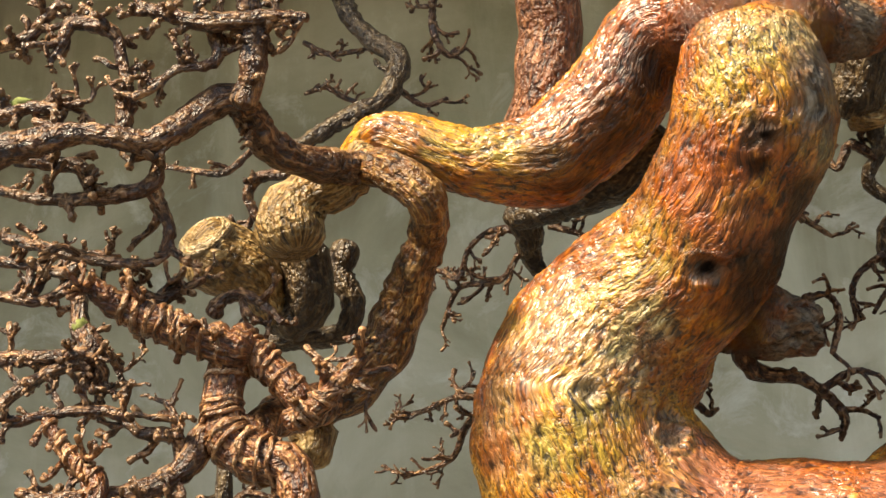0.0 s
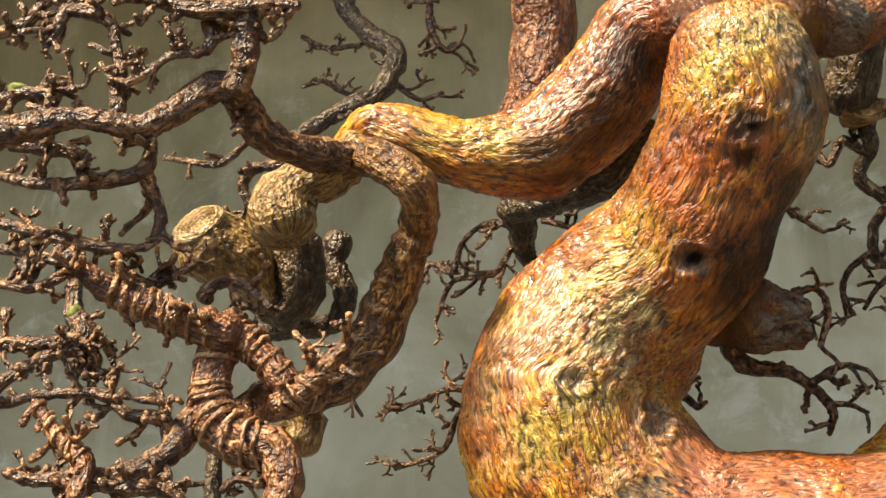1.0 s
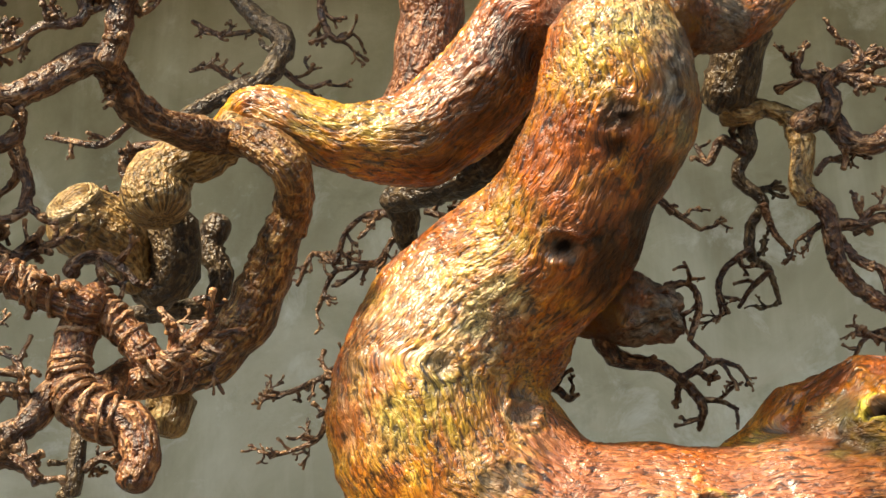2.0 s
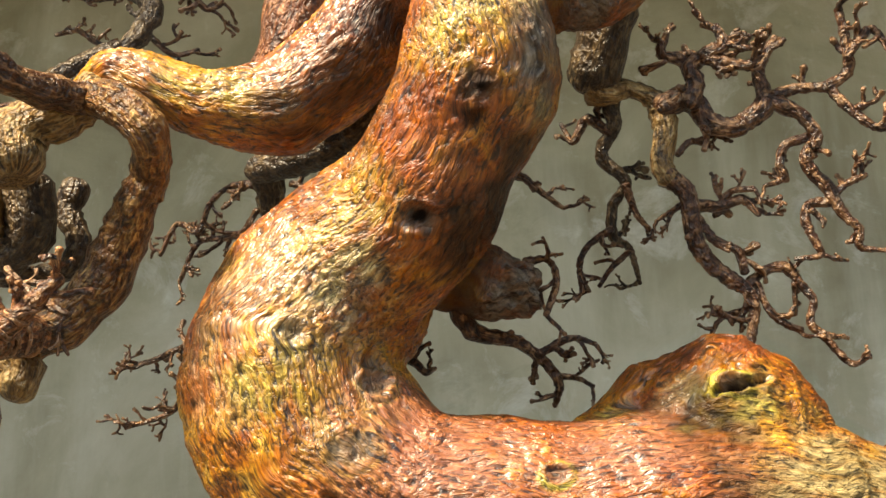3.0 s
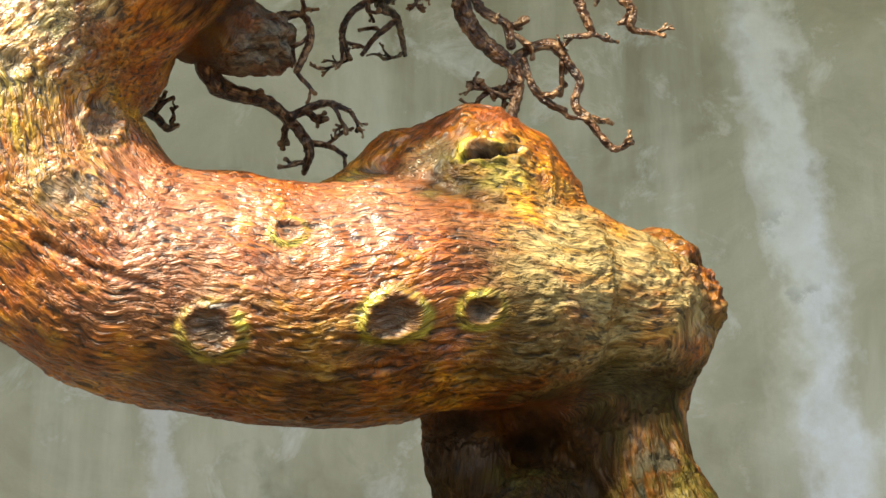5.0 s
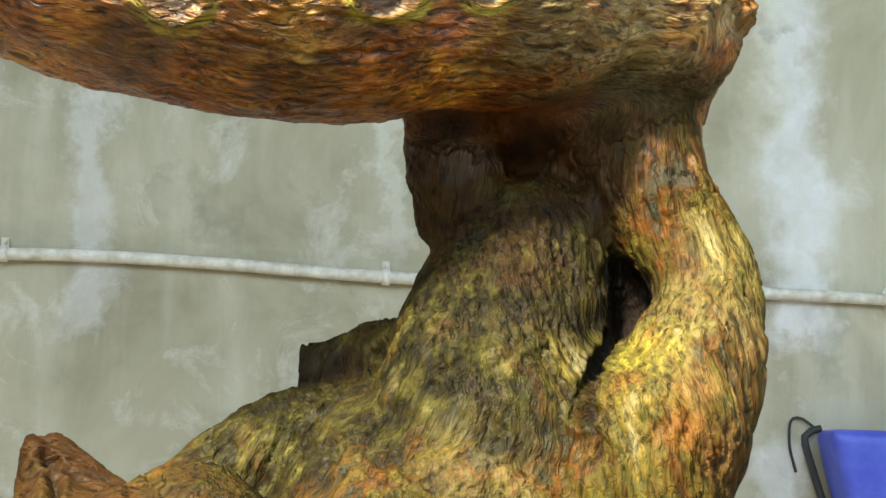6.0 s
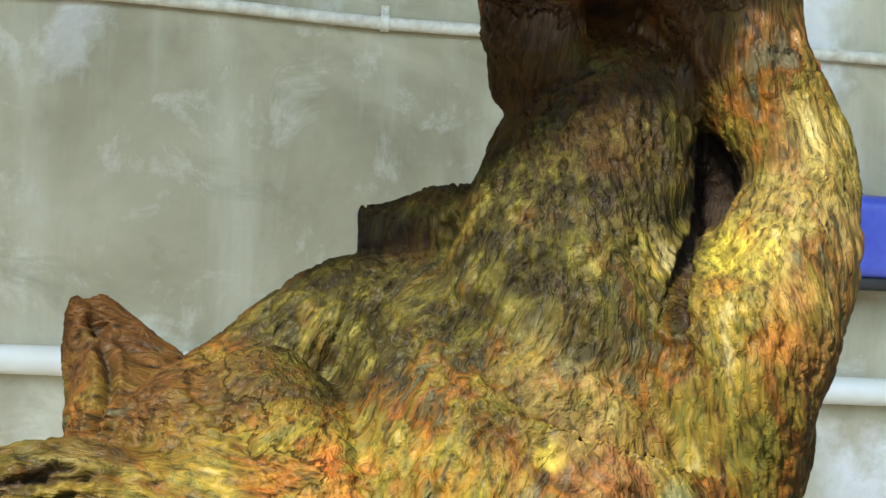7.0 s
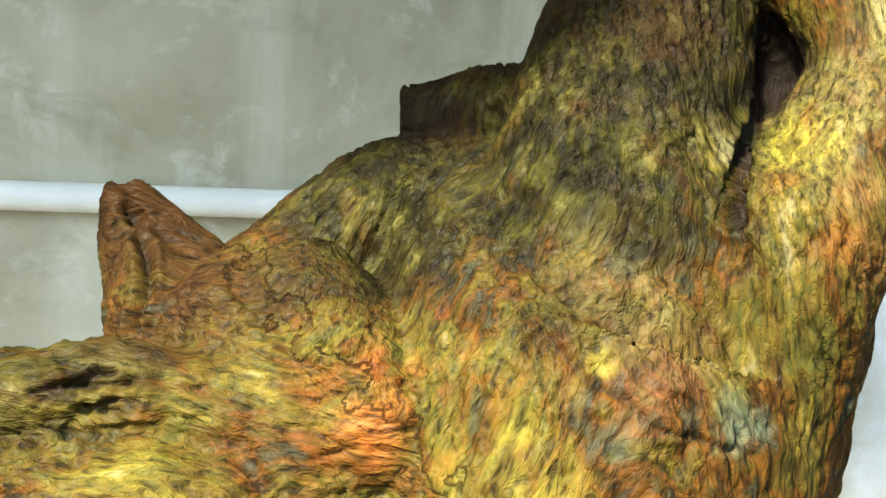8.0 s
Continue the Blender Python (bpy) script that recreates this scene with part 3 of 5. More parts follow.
ZONES += [
    ("brown", 0.242, -0.12, 1.631, 0.04, 0.9),
    ("red", 0.1, -0.15, 1.717, 0.08, 0.8),
    # arm underside again, painted darker as shade
    ("brown", 0.101, -0.14, 1.689, 0.08, 0.6),
    ("brown", 0.056, -0.13, 1.654, 0.05, 0.7),
    ("brown", 0.125, -0.12, 1.706, 0.06, 0.7),
    # cream on the bend and trunk top: sun glint painted as colour
    ("cream", 0.016, -0.1, 1.533, 0.06, 0.45),
    ("cream", 0.034, -0.11, 1.558, 0.05, 0.45),
    ("cream", -0.003, -0.09, 1.487, 0.06, 0.45),
    ("cream", 0.054, -0.11, 1.5, 0.06, 0.45),
    ("yellow", 0.044, -0.1, 1.445, 0.06, 0.6),
    ("cream", 0.091, -0.12, 1.532, 0.05, 0.7),
    ("cream", 0.002, -0.08, 1.435, 0.05, 0.4),
    ("cream", 0.256, -0.18, 1.742, 0.04, 0.7),
    ("yellow", 0.216, -0.18, 1.716, 0.05, 0.5),
    ("pale", 0.206, -0.19, 1.744, 0.04, 0.7),
    ("yellow", 0.117, -0.13, 1.597, 0.05, 0.5),
]
ZONES += [
    ("brown", 0.197, 0.02, 0.923, 0.05, 0.5),
    ("red", 0.235, -0.02, 0.915, 0.03, 0.25),
    ("red", 0.554, -0.03, 1.038, 0.025, 0.3),
    ("moss", 0.384, 0.03, 1.118, 0.07, 0.9),
    ("moss", 0.376, 0, 1.055, 0.08, 1),
    ("moss", 0.422, -0.02, 1.045, 0.07, 0.9),
    ("brown", 0.441, 0.03, 1.158, 0.05, 0.5),
    ("brown", 0.135, 0.02, 0.936, 0.05, 0.5),
    ("red", 0.17, -0.05, 1.392, 0.1, 0.8),
    ("red", 0.3, -0.05, 1.4, 0.06, 0.6),
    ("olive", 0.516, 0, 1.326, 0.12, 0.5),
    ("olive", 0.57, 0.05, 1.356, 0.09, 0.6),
    ("cream", 0.491, -0.02, 1.338, 0.1, 0.6),
    ("cream", 0.552, 0.03, 1.326, 0.08, 0.5),
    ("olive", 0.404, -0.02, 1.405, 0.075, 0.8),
    ("pale", 0.511, 0, 1.308, 0.09, 0.9),
]
ZONES += [
    ("moss", 0.404, -0.02, 1.423, 0.04, 0.6),
    ("brown", 0.138, 0.05, 0.996, 0.09, 0.9),
    ("brown", 0.161, 0.05, 0.965, 0.07, 0.7),
    ("moss", 0.084, -0.02, 0.905, 0.06, 0.7),
    ("moss", 0.137, 0, 0.928, 0.05, 0.6),
    ("red", 0.287, -0.06, 0.975, 0.05, 1),
    ("red", 0.28, -0.08, 0.934, 0.055, 1),
    ("yellow", 0.346, -0.1, 0.903, 0.06, 0.6),
    ("teal", 0.349, -0.05, 0.994, 0.022, 0.9),
    ("teal", 0.326, -0.08, 0.962, 0.022, 0.8),
    ("teal", 0.392, -0.06, 0.991, 0.018, 0.7),
    ("teal", 0.29, -0.08, 0.921, 0.018, 0.6),
    ("teal", 0.408, -0.09, 0.913, 0.02, 0.7),
    ("teal", 0.487, -0.08, 0.918, 0.025, 0.6),
    ("red", 0.549, -0.03, 1.016, 0.03, 0.35),
    ("red", 0.377, -0.08, 0.963, 0.02, 0.6),
]
ZONES += [
    ("yellow", 0.535, 0, 1.079, 0.025, 1),
    ("red", 0.252, -0.04, 1.412, 0.09, 0.9),
    ("red", 0.11, -0.06, 1.378, 0.09, 0.7),
    ("red", 0.194, -0.06, 1.354, 0.07, 0.5),
    # rear wall of the cavity painted near-black as deep shade
    ("hollow", 0.536, 0.07, 1.139, 0.032, 1),
    ("hollow", 0.544, 0.07, 1.111, 0.03, 1),
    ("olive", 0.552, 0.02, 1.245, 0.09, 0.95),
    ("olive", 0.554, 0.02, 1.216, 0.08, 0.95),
    ("brown", 0.55, 0.02, 1.23, 0.06, 0.5),
    ("scar", 0.264, -0.15, 1.714, 0.05, 1),
    ("scar", 0.268, -0.14, 1.686, 0.035, 0.8),
    ("hollow", 0.223, -0.18, 1.660, 0.022, 0.85),
    ("hollow", 0.218, -0.17, 1.643, 0.016, 0.8),
    ("cream", 0.446, -0.04, 1.348, 0.07, 0.4),
    # wider painted shade over the cavity's inner surfaces
    ("hollow", 0.538, 0.085, 1.122, 0.045, 1),
    ("hollow", 0.531, 0.07, 1.097, 0.035, 1),
]
ZONES += [
    ("hollow", 0.545, 0.09, 1.142, 0.04, 1),
    ("scar", 0.262, -0.168, 1.70, 0.042, 1),
    ("pale", 0.274, -0.14, 1.65, 0.035, 1),
    ("pale", 0.258, -0.13, 1.62, 0.03, 0.8),
    # painted shade along the arm's lower front
    ("brown", 0.13, -0.11, 1.76, 0.05, 0.9),
    ("brown", 0.10, -0.10, 1.71, 0.05, 0.9),
    ("brown", 0.06, -0.09, 1.675, 0.04, 0.9),
    ("yellow", -0.01, -0.11, 1.725, 0.045, 0.6),
    ("moss", 0.29, 0.10, 1.03, 0.085, 1),
    ("moss", 0.25, 0.10, 1.01, 0.065, 0.95),
    ("moss", 0.335, 0.10, 1.045, 0.08, 1),
    ("moss", 0.44, 0.03, 1.10, 0.11, 0.9),
    ("brown", 0.135, 0.11, 1.0, 0.075, 1),
    ("brown", 0.165, 0.10, 0.97, 0.06, 0.9),
    # two more shade patches under the arm
    ("brown", 0.055, -0.10, 1.685, 0.05, 0.8),
    ("brown", 0.115, -0.11, 1.73, 0.055, 0.8),
]
ZONES += [
    ("red", 0.40, -0.05, 1.365, 0.05, 0.9),
    ("brown", 0.405, -0.05, 1.35, 0.04, 0.6),
    ("red", 0.43, 0.0, 1.50, 0.05, 0.9),
    ("yellow", 0.31, 0.0, 1.455, 0.03, 0.8),
    ("pale", 0.44, -0.04, 1.43, 0.035, 0.9),
    ("yellow", 0.445, -0.04, 1.42, 0.022, 0.8),
    ("scar", 0.32, -0.11, 1.79, 0.045, 0.8),
    ("brown", 0.30, -0.12, 1.80, 0.045, 0.7),
    ("brown", 0.121, 0.07, 1.015, 0.04, 1),
]

# knot holes and scars: centre, radius, depth, lip, painted inner shade, yellow rim
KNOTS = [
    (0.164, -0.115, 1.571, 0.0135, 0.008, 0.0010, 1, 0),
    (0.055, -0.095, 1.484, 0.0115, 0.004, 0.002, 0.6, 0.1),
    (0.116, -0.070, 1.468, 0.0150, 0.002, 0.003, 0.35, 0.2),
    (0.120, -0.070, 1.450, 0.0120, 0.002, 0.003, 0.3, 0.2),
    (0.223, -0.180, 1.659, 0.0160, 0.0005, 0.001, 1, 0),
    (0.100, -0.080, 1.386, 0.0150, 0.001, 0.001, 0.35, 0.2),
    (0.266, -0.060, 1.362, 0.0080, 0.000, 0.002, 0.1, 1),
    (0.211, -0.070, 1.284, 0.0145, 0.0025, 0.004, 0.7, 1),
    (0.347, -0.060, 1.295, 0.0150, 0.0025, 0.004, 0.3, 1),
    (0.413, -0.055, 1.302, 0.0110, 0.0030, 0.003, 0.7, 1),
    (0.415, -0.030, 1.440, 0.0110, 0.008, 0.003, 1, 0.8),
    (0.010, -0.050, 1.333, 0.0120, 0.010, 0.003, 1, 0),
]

# cracks and folds: width, depth, painted inner shade, line
CRACKS = []
CRACKS.append((0.0016, 0.003, 0.6, [(0.345, -0.07, 1.013), (0.344, -0.07, 0.999), (0.354, -0.07, 0.979), (0.374, -0.07, 0.963), (0.39, -0.07, 0.945), (0.418, -0.07, 0.932), (0.432, -0.07, 0.919), (0.453, -0.07, 0.915), (0.481, -0.07, 0.904)]))
CRACKS.append((0.0018, 0.003, 0.7, [(0.431, 0, 1.113), (0.441, 0, 1.101), (0.452, 0, 1.082)]))
CRACKS.append((0.0018, 0.003, 0.7, [(0.452, 0, 1.129), (0.459, 0, 1.109), (0.47, 0, 1.091)]))
CRACKS.append((0.0015, 0.003, 0.6, [(0.415, 0, 1.041), (0.425, 0, 1.025), (0.435, 0, 1.018)]))
CRACKS.append((0.0015, 0.002, 0.5, [(0.399, 0, 1.141), (0.406, 0, 1.11), (0.405, 0, 1.085)]))
CRACKS.append((0.0015, 0.002, 0.5, [(0.477, 0, 1.16), (0.485, 0, 1.136), (0.494, 0, 1.115)]))
CRACKS.append((0.0015, 0.002, 0.5, [(0.458, 0, 1.077), (0.47, 0, 1.052), (0.479, 0, 1.036)]))
CRACKS.append((0.002, 0.004, 0.8, [(0.4, 0.06, 1.164), (0.418, 0.06, 1.176), (0.437, 0.06, 1.184), (0.452, 0.06, 1.192)]))
CRACKS.append((0.0028, 0.007, 1, [(0.402, -0.02, 1.432), (0.417, -0.02, 1.437), (0.435, -0.02, 1.442), (0.448, -0.02, 1.447)]))
CRACKS.append((0.0014, 0.002, 0.55, [(0.255, -0.055, 1.363), (0.266, -0.055, 1.367), (0.278, -0.055, 1.367), (0.289, -0.055, 1.365)]))
CRACKS.append((0.003, 0.004, 0.8, [(0.228, -0.14, 1.788), (0.247, -0.14, 1.782), (0.269, -0.14, 1.759), (0.281, -0.14, 1.733)]))
CRACKS.append((0.003, 0.003, 0.5, [(0.294, -0.1, 1.813), (0.299, -0.1, 1.786), (0.292, -0.1, 1.753)]))
CRACKS.append((0.0035, 0.01, 0.8, [(0.122, 0.07, 1.009), (0.131, 0.07, 0.985), (0.136, 0.07, 0.96), (0.13, 0.07, 0.937)]))
CRACKS.append((0.002, 0.003, 0.4, [(0.079, -0.06, 1.351), (0.121, -0.06, 1.33), (0.172, -0.06, 1.314)]))
CRACKS.append((0.002, 0.0025, 0.35, [(0.247, -0.05, 1.263), (0.296, -0.05, 1.255), (0.346, -0.05, 1.26)]))
CRACKS.append((0.002, 0.0025, 0.35, [(0.304, -0.05, 1.281), (0.345, -0.05, 1.275), (0.395, -0.05, 1.278)]))
CRACKS.append((0.0012, 0.003, 0.8, [(0.087, -0.03, 0.931), (0.092, -0.03, 0.933), (0.098, -0.03, 0.933), (0.104, -0.03, 0.931), (0.109, -0.03, 0.933)]))
CRACKS.append((0.0016, 0.003, 0.4, [(0.117, -0.03, 0.923), (0.122, -0.03, 0.923), (0.126, -0.03, 0.921), (0.13, -0.03, 0.922), (0.135, -0.03, 0.923)]))
CRACKS.append((0.0022, 0.003, 0.4, [(0.094, -0.03, 0.9), (0.102, -0.03, 0.901), (0.11, -0.03, 0.907), (0.118, -0.03, 0.906), (0.126, -0.03, 0.907)]))
CRACKS.append((0.0022, 0.005, 0.8, [(0.088, -0.03, 0.919), (0.097, -0.03, 0.92), (0.106, -0.03, 0.923), (0.115, -0.03, 0.929), (0.125, -0.03, 0.929)]))
CRACKS.append((0.0016, 0.005, 0.8, [(0.082, -0.03, 0.913), (0.087, -0.03, 0.915), (0.092, -0.03, 0.916), (0.098, -0.03, 0.914), (0.102, -0.03, 0.918)]))
CRACKS.append((0.0016, 0.003, 0.6, [(0.117, -0.03, 0.908), (0.123, -0.03, 0.913), (0.128, -0.03, 0.913), (0.134, -0.03, 0.915), (0.139, -0.03, 0.914)]))
CRACKS.append((0.0022, 0.003, 0.4, [(0.107, -0.03, 0.905), (0.114, -0.03, 0.906), (0.122, -0.03, 0.905), (0.129, -0.03, 0.907), (0.136, -0.03, 0.911)]))
CRACKS.append((0.0016, 0.003, 0.6, [(0.096, -0.03, 0.928), (0.102, -0.03, 0.926), (0.108, -0.03, 0.927), (0.114, -0.03, 0.928), (0.121, -0.03, 0.93)]))
CRACKS.append((0.0012, 0.005, 0.6, [(0.092, -0.03, 0.883), (0.1, -0.03, 0.882), (0.108, -0.03, 0.886), (0.117, -0.03, 0.886), (0.125, -0.03, 0.891)]))
CRACKS.append((0.0016, 0.005, 0.8, [(0.077, -0.03, 0.915), (0.086, -0.03, 0.919), (0.095, -0.03, 0.921), (0.104, -0.03, 0.922), (0.114, -0.03, 0.921)]))
CRACKS.append((0.0012, 0.003, 0.8, [(0.072, -0.03, 0.883), (0.078, -0.03, 0.885), (0.084, -0.03, 0.886), (0.09, -0.03, 0.887), (0.096, -0.03, 0.886)]))
CRACKS.append((0.0016, 0.003, 0.4, [(0.113, -0.03, 0.924), (0.122, -0.03, 0.924), (0.132, -0.03, 0.925), (0.141, -0.03, 0.929), (0.151, -0.03, 0.928)]))
CRACKS.append((0.0012, 0.005, 0.6, [(0.107, -0.03, 0.909), (0.112, -0.03, 0.909), (0.117, -0.03, 0.911), (0.121, -0.03, 0.913), (0.126, -0.03, 0.914)]))
CRACKS.append((0.0014, 0.002, 0.4, [(0.392, 0, 1.138), (0.397, 0, 1.133), (0.396, 0, 1.127), (0.397, 0, 1.121), (0.401, 0, 1.116)]))
CRACKS.append((0.001, 0.002, 0.6, [(0.484, 0, 1.099), (0.488, 0, 1.09), (0.493, 0, 1.081), (0.495, 0, 1.072), (0.5, 0, 1.063)]))
CRACKS.append((0.0014, 0.002, 0.6, [(0.384, 0, 1.129), (0.387, 0, 1.122), (0.39, 0, 1.115), (0.391, 0, 1.108), (0.396, 0, 1.102)]))
CRACKS.append((0.001, 0.002, 0.4, [(0.479, 0, 1.156), (0.484, 0, 1.147), (0.488, 0, 1.138), (0.49, 0, 1.128), (0.496, 0, 1.119)]))
CRACKS.append((0.0014, 0.002, 0.6, [(0.475, 0, 1.095), (0.474, 0, 1.088), (0.476, 0, 1.081), (0.483, 0, 1.074), (0.481, 0, 1.067)]))
CRACKS.append((0.0014, 0.002, 0.4, [(0.47, 0, 1.152), (0.475, 0, 1.143), (0.475, 0, 1.134), (0.481, 0, 1.126), (0.483, 0, 1.117)]))
CRACKS.append((0.0014, 0.002, 0.4, [(0.475, 0, 1.086), (0.48, 0, 1.079), (0.48, 0, 1.072), (0.485, 0, 1.066), (0.486, 0, 1.058)]))
CRACKS.append((0.001, 0.002, 0.6, [(0.458, 0, 1.158), (0.46, 0, 1.154), (0.459, 0, 1.149), (0.462, 0, 1.144), (0.464, 0, 1.139)]))
CRACKS.append((0.0014, 0.002, 0.6, [(0.459, 0, 1.132), (0.461, 0, 1.126), (0.465, 0, 1.121), (0.469, 0, 1.115), (0.469, 0, 1.109)]))
CRACKS.append((0.001, 0.002, 0.4, [(0.421, 0, 1.075), (0.425, 0, 1.067), (0.427, 0, 1.058), (0.428, 0, 1.049), (0.433, 0, 1.041)]))
CRACKS.append((0.0014, 0.002, 0.6, [(0.41, 0, 1.143), (0.41, 0, 1.135), (0.416, 0, 1.127), (0.415, 0, 1.119), (0.419, 0, 1.111)]))
CRACKS.append((0.0014, 0.002, 0.4, [(0.442, 0, 1.149), (0.443, 0, 1.145), (0.445, 0, 1.14), (0.446, 0, 1.135), (0.448, 0, 1.13)]))
CRACKS.append((0.0014, 0.002, 0.6, [(0.469, 0, 1.163), (0.47, 0, 1.158), (0.473, 0, 1.154), (0.473, 0, 1.149), (0.475, 0, 1.144)]))
CRACKS.append((0.0014, 0.002, 0.6, [(0.438, 0, 1.122), (0.44, 0, 1.117), (0.442, 0, 1.111), (0.448, 0, 1.105), (0.447, 0, 1.1)]))
CRACKS.append((0.0014, 0.002, 0.4, [(0.473, 0, 1.126), (0.479, 0, 1.119), (0.482, 0, 1.112), (0.483, 0, 1.104), (0.486, 0, 1.097)]))
CRACKS.append((0.001, 0.002, 0.6, [(0.39, 0, 1.071), (0.393, 0, 1.063), (0.393, 0, 1.056), (0.398, 0, 1.048), (0.4, 0, 1.041)]))

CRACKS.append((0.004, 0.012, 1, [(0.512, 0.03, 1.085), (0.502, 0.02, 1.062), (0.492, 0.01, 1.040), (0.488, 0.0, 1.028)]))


def build_trunk():
    bm = bmesh.new()
    axes = []
    for k, rows in enumerate(PIPES + SAWN):
        pts, tan, ns, bs, u = add_tube(bm, rows, 28, step=0.25, round_end=0.08 if rows in SAWN else 0.3 if rows[0][3] > 0.12 else 0.9)
        pick = slice(None, None, 4)
        if u[-1] > pts[0, 3]:
            axes.append((pts[pick], ns[pick], bs[pick], u[pick] + 0.37 * k, tan[pick]))
    me = bpy.data.meshes.new("raw")
    bm.to_mesh(me)
    bm.free()
    raw = new("raw", me)
    mod = raw.modifiers.new("join", "REMESH")
    mod.mode, mod.voxel_size = "VOXEL", VOXEL
    sm = raw.modifiers.new("soften", "SMOOTH")
    sm.factor, sm.iterations = 0.5, 5
    got = raw.evaluated_get(bpy.context.evaluated_depsgraph_get()).to_mesh()
    n = len(got.vertices)
    co = np.empty(n * 3)
    got.vertices.foreach_get("co", co)
    no = np.empty(n * 3)
    got.vertices.foreach_get("normal", no)
    co, no = co.reshape(-1, 3), no.reshape(-1, 3)
    loops = np.empty(len(got.loops), int)
    got.loops.foreach_get("vertex_index", loops)
    starts = np.empty(len(got.polygons), int)
    got.polygons.foreach_get("loop_start", starts)
    faces = [f.tolist() for f in np.split(loops, starts[1:])]
    bpy.data.objects.remove(raw)
    # lengthwise grain, blended where the wood forks
    C = np.vstack([a[0][:, :3] for a in axes])
    R = np.concatenate([a[0][:, 3] for a in axes])
    N, Bn = np.vstack([a[1] for a in axes]), np.vstack([a[2] for a in axes])
    U = np.concatenate([a[3] for a in axes])
    T = np.vstack([a[4] for a in axes])
    grain = np.empty((n, 3))
    for s in range(0, n, 4000):
        q = co[s:s + 4000]
        gap = np.sqrt(np.maximum((q * q).sum(1)[:, None] - 2 * q @ C.T + (C * C).sum(1), 0)) - R
        w = np.exp(-(gap - gap.min(1, keepdims=True)) / 0.005)
        w /= w.sum(1, keepdims=True)
        for axis, way, ahead in ((0, N, 0), (1, Bn, 0), (2, T, U)):
            grain[s:s + 4000, axis] = (w * (q @ way.T - (C * way).sum(1) + ahead)).sum(1)
    grain[:, 2] *= 0.3
    # below the fold the fibres run down, and outwards along the surface root
    rough = 0.02 * fractal_noise(co * 45, 3, 43)
    k = (co[:, 2] + rough < 1.22 + 0.5 * np.clip(co[:, 0] - 0.50, 0, 0.1))[:, None]
    side = (0.26 - co[:, 0] + 1.2 * (0.93 - co[:, 2]) + 2 * rough > 0)[:, None]
    sway = 0.022 * fractal_noise(co * 7, 2, 41)
    down = 0.85 * np.stack([co[:, 0] + 0.2 * (co[:, 0] - 0.42) * (co[:, 2] - 1.1) / 0.15 + 0.6 * sway, co[:, 1], 0.24 * (co[:, 2] + sway)], 1)
    out = 0.75 * np.stack([co[:, 2] + 0.18 * co[:, 0] + 0.6 * sway, co[:, 1], 0.30 * (co[:, 0] + sway)], 1)
    grain = np.where(k, np.where(side, out, down), grain)
    amp = np.where(k[:, 0], 0.0032, 0.0055)
    grain[:, 0] += amp * fractal_noise(co * 16, 2, 21)
    grain[:, 1] += amp * fractal_noise(co * 16, 2, 27)
    zone = {k: np.zeros(n) for k in ("red", "pink", "pale", "cream", "teal", "moss", "olive", "yellow", "brown", "scar", "hollow")}
    push = np.zeros(n)
    ragged = 0.8 * fractal_noise(co * 28, 4, 1)
    fine = fractal_noise(grain * 150, 2, 5)
    mid = gradient_noise(grain * 75, 9)
    lump = gradient_noise(co * 16, 11)
    for kind, x, y, z, r, amount in ZONES:
        far = np.linalg.norm(co - (x, y, z), axis=1) / r + 0.55 * ragged
        zone[kind] = np.maximum(zone[kind], amount * np.clip(1.6 - 1.6 * far, 0, 1))

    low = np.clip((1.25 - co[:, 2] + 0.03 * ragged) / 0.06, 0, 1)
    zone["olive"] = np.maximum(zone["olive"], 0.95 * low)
    for k in ("pale", "pink", "yellow"):
        zone[k] *= 1 - 0.45 * low

    def on_bark(x, y, z):
        return co[np.argmin(np.linalg.norm((co - (x, y, z)) * (1, 0.35, 1), axis=1) + 4 * np.clip(co[:, 1] - y - 0.06, 0, None))]

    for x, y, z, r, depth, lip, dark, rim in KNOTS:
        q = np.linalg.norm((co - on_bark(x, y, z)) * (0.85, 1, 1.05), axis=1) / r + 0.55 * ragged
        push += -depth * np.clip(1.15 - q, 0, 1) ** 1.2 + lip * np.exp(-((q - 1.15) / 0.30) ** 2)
        # shade within the knot, painted as near-black colour
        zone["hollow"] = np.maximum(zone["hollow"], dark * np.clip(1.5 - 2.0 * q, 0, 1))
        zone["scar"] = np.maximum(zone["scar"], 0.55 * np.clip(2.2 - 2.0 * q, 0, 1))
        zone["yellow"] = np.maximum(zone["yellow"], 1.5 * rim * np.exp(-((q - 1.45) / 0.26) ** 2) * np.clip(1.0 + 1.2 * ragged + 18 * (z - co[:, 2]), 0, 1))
        swirl = np.clip(1.6 - q, 0, 1)[:, None]
        grain += swirl * np.stack([q * 0.006, 0 * q, q * 0.006], 1)
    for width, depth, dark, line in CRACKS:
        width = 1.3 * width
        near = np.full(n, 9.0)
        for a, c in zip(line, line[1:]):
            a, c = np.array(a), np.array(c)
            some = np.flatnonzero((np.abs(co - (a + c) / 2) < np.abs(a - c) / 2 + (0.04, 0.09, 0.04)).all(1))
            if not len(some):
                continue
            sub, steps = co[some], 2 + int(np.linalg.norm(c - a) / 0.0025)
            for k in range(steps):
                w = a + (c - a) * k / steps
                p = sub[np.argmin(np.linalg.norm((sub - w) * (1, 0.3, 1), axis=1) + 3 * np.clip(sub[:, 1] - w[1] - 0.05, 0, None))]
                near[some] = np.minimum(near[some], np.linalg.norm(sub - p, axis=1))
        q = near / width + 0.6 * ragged
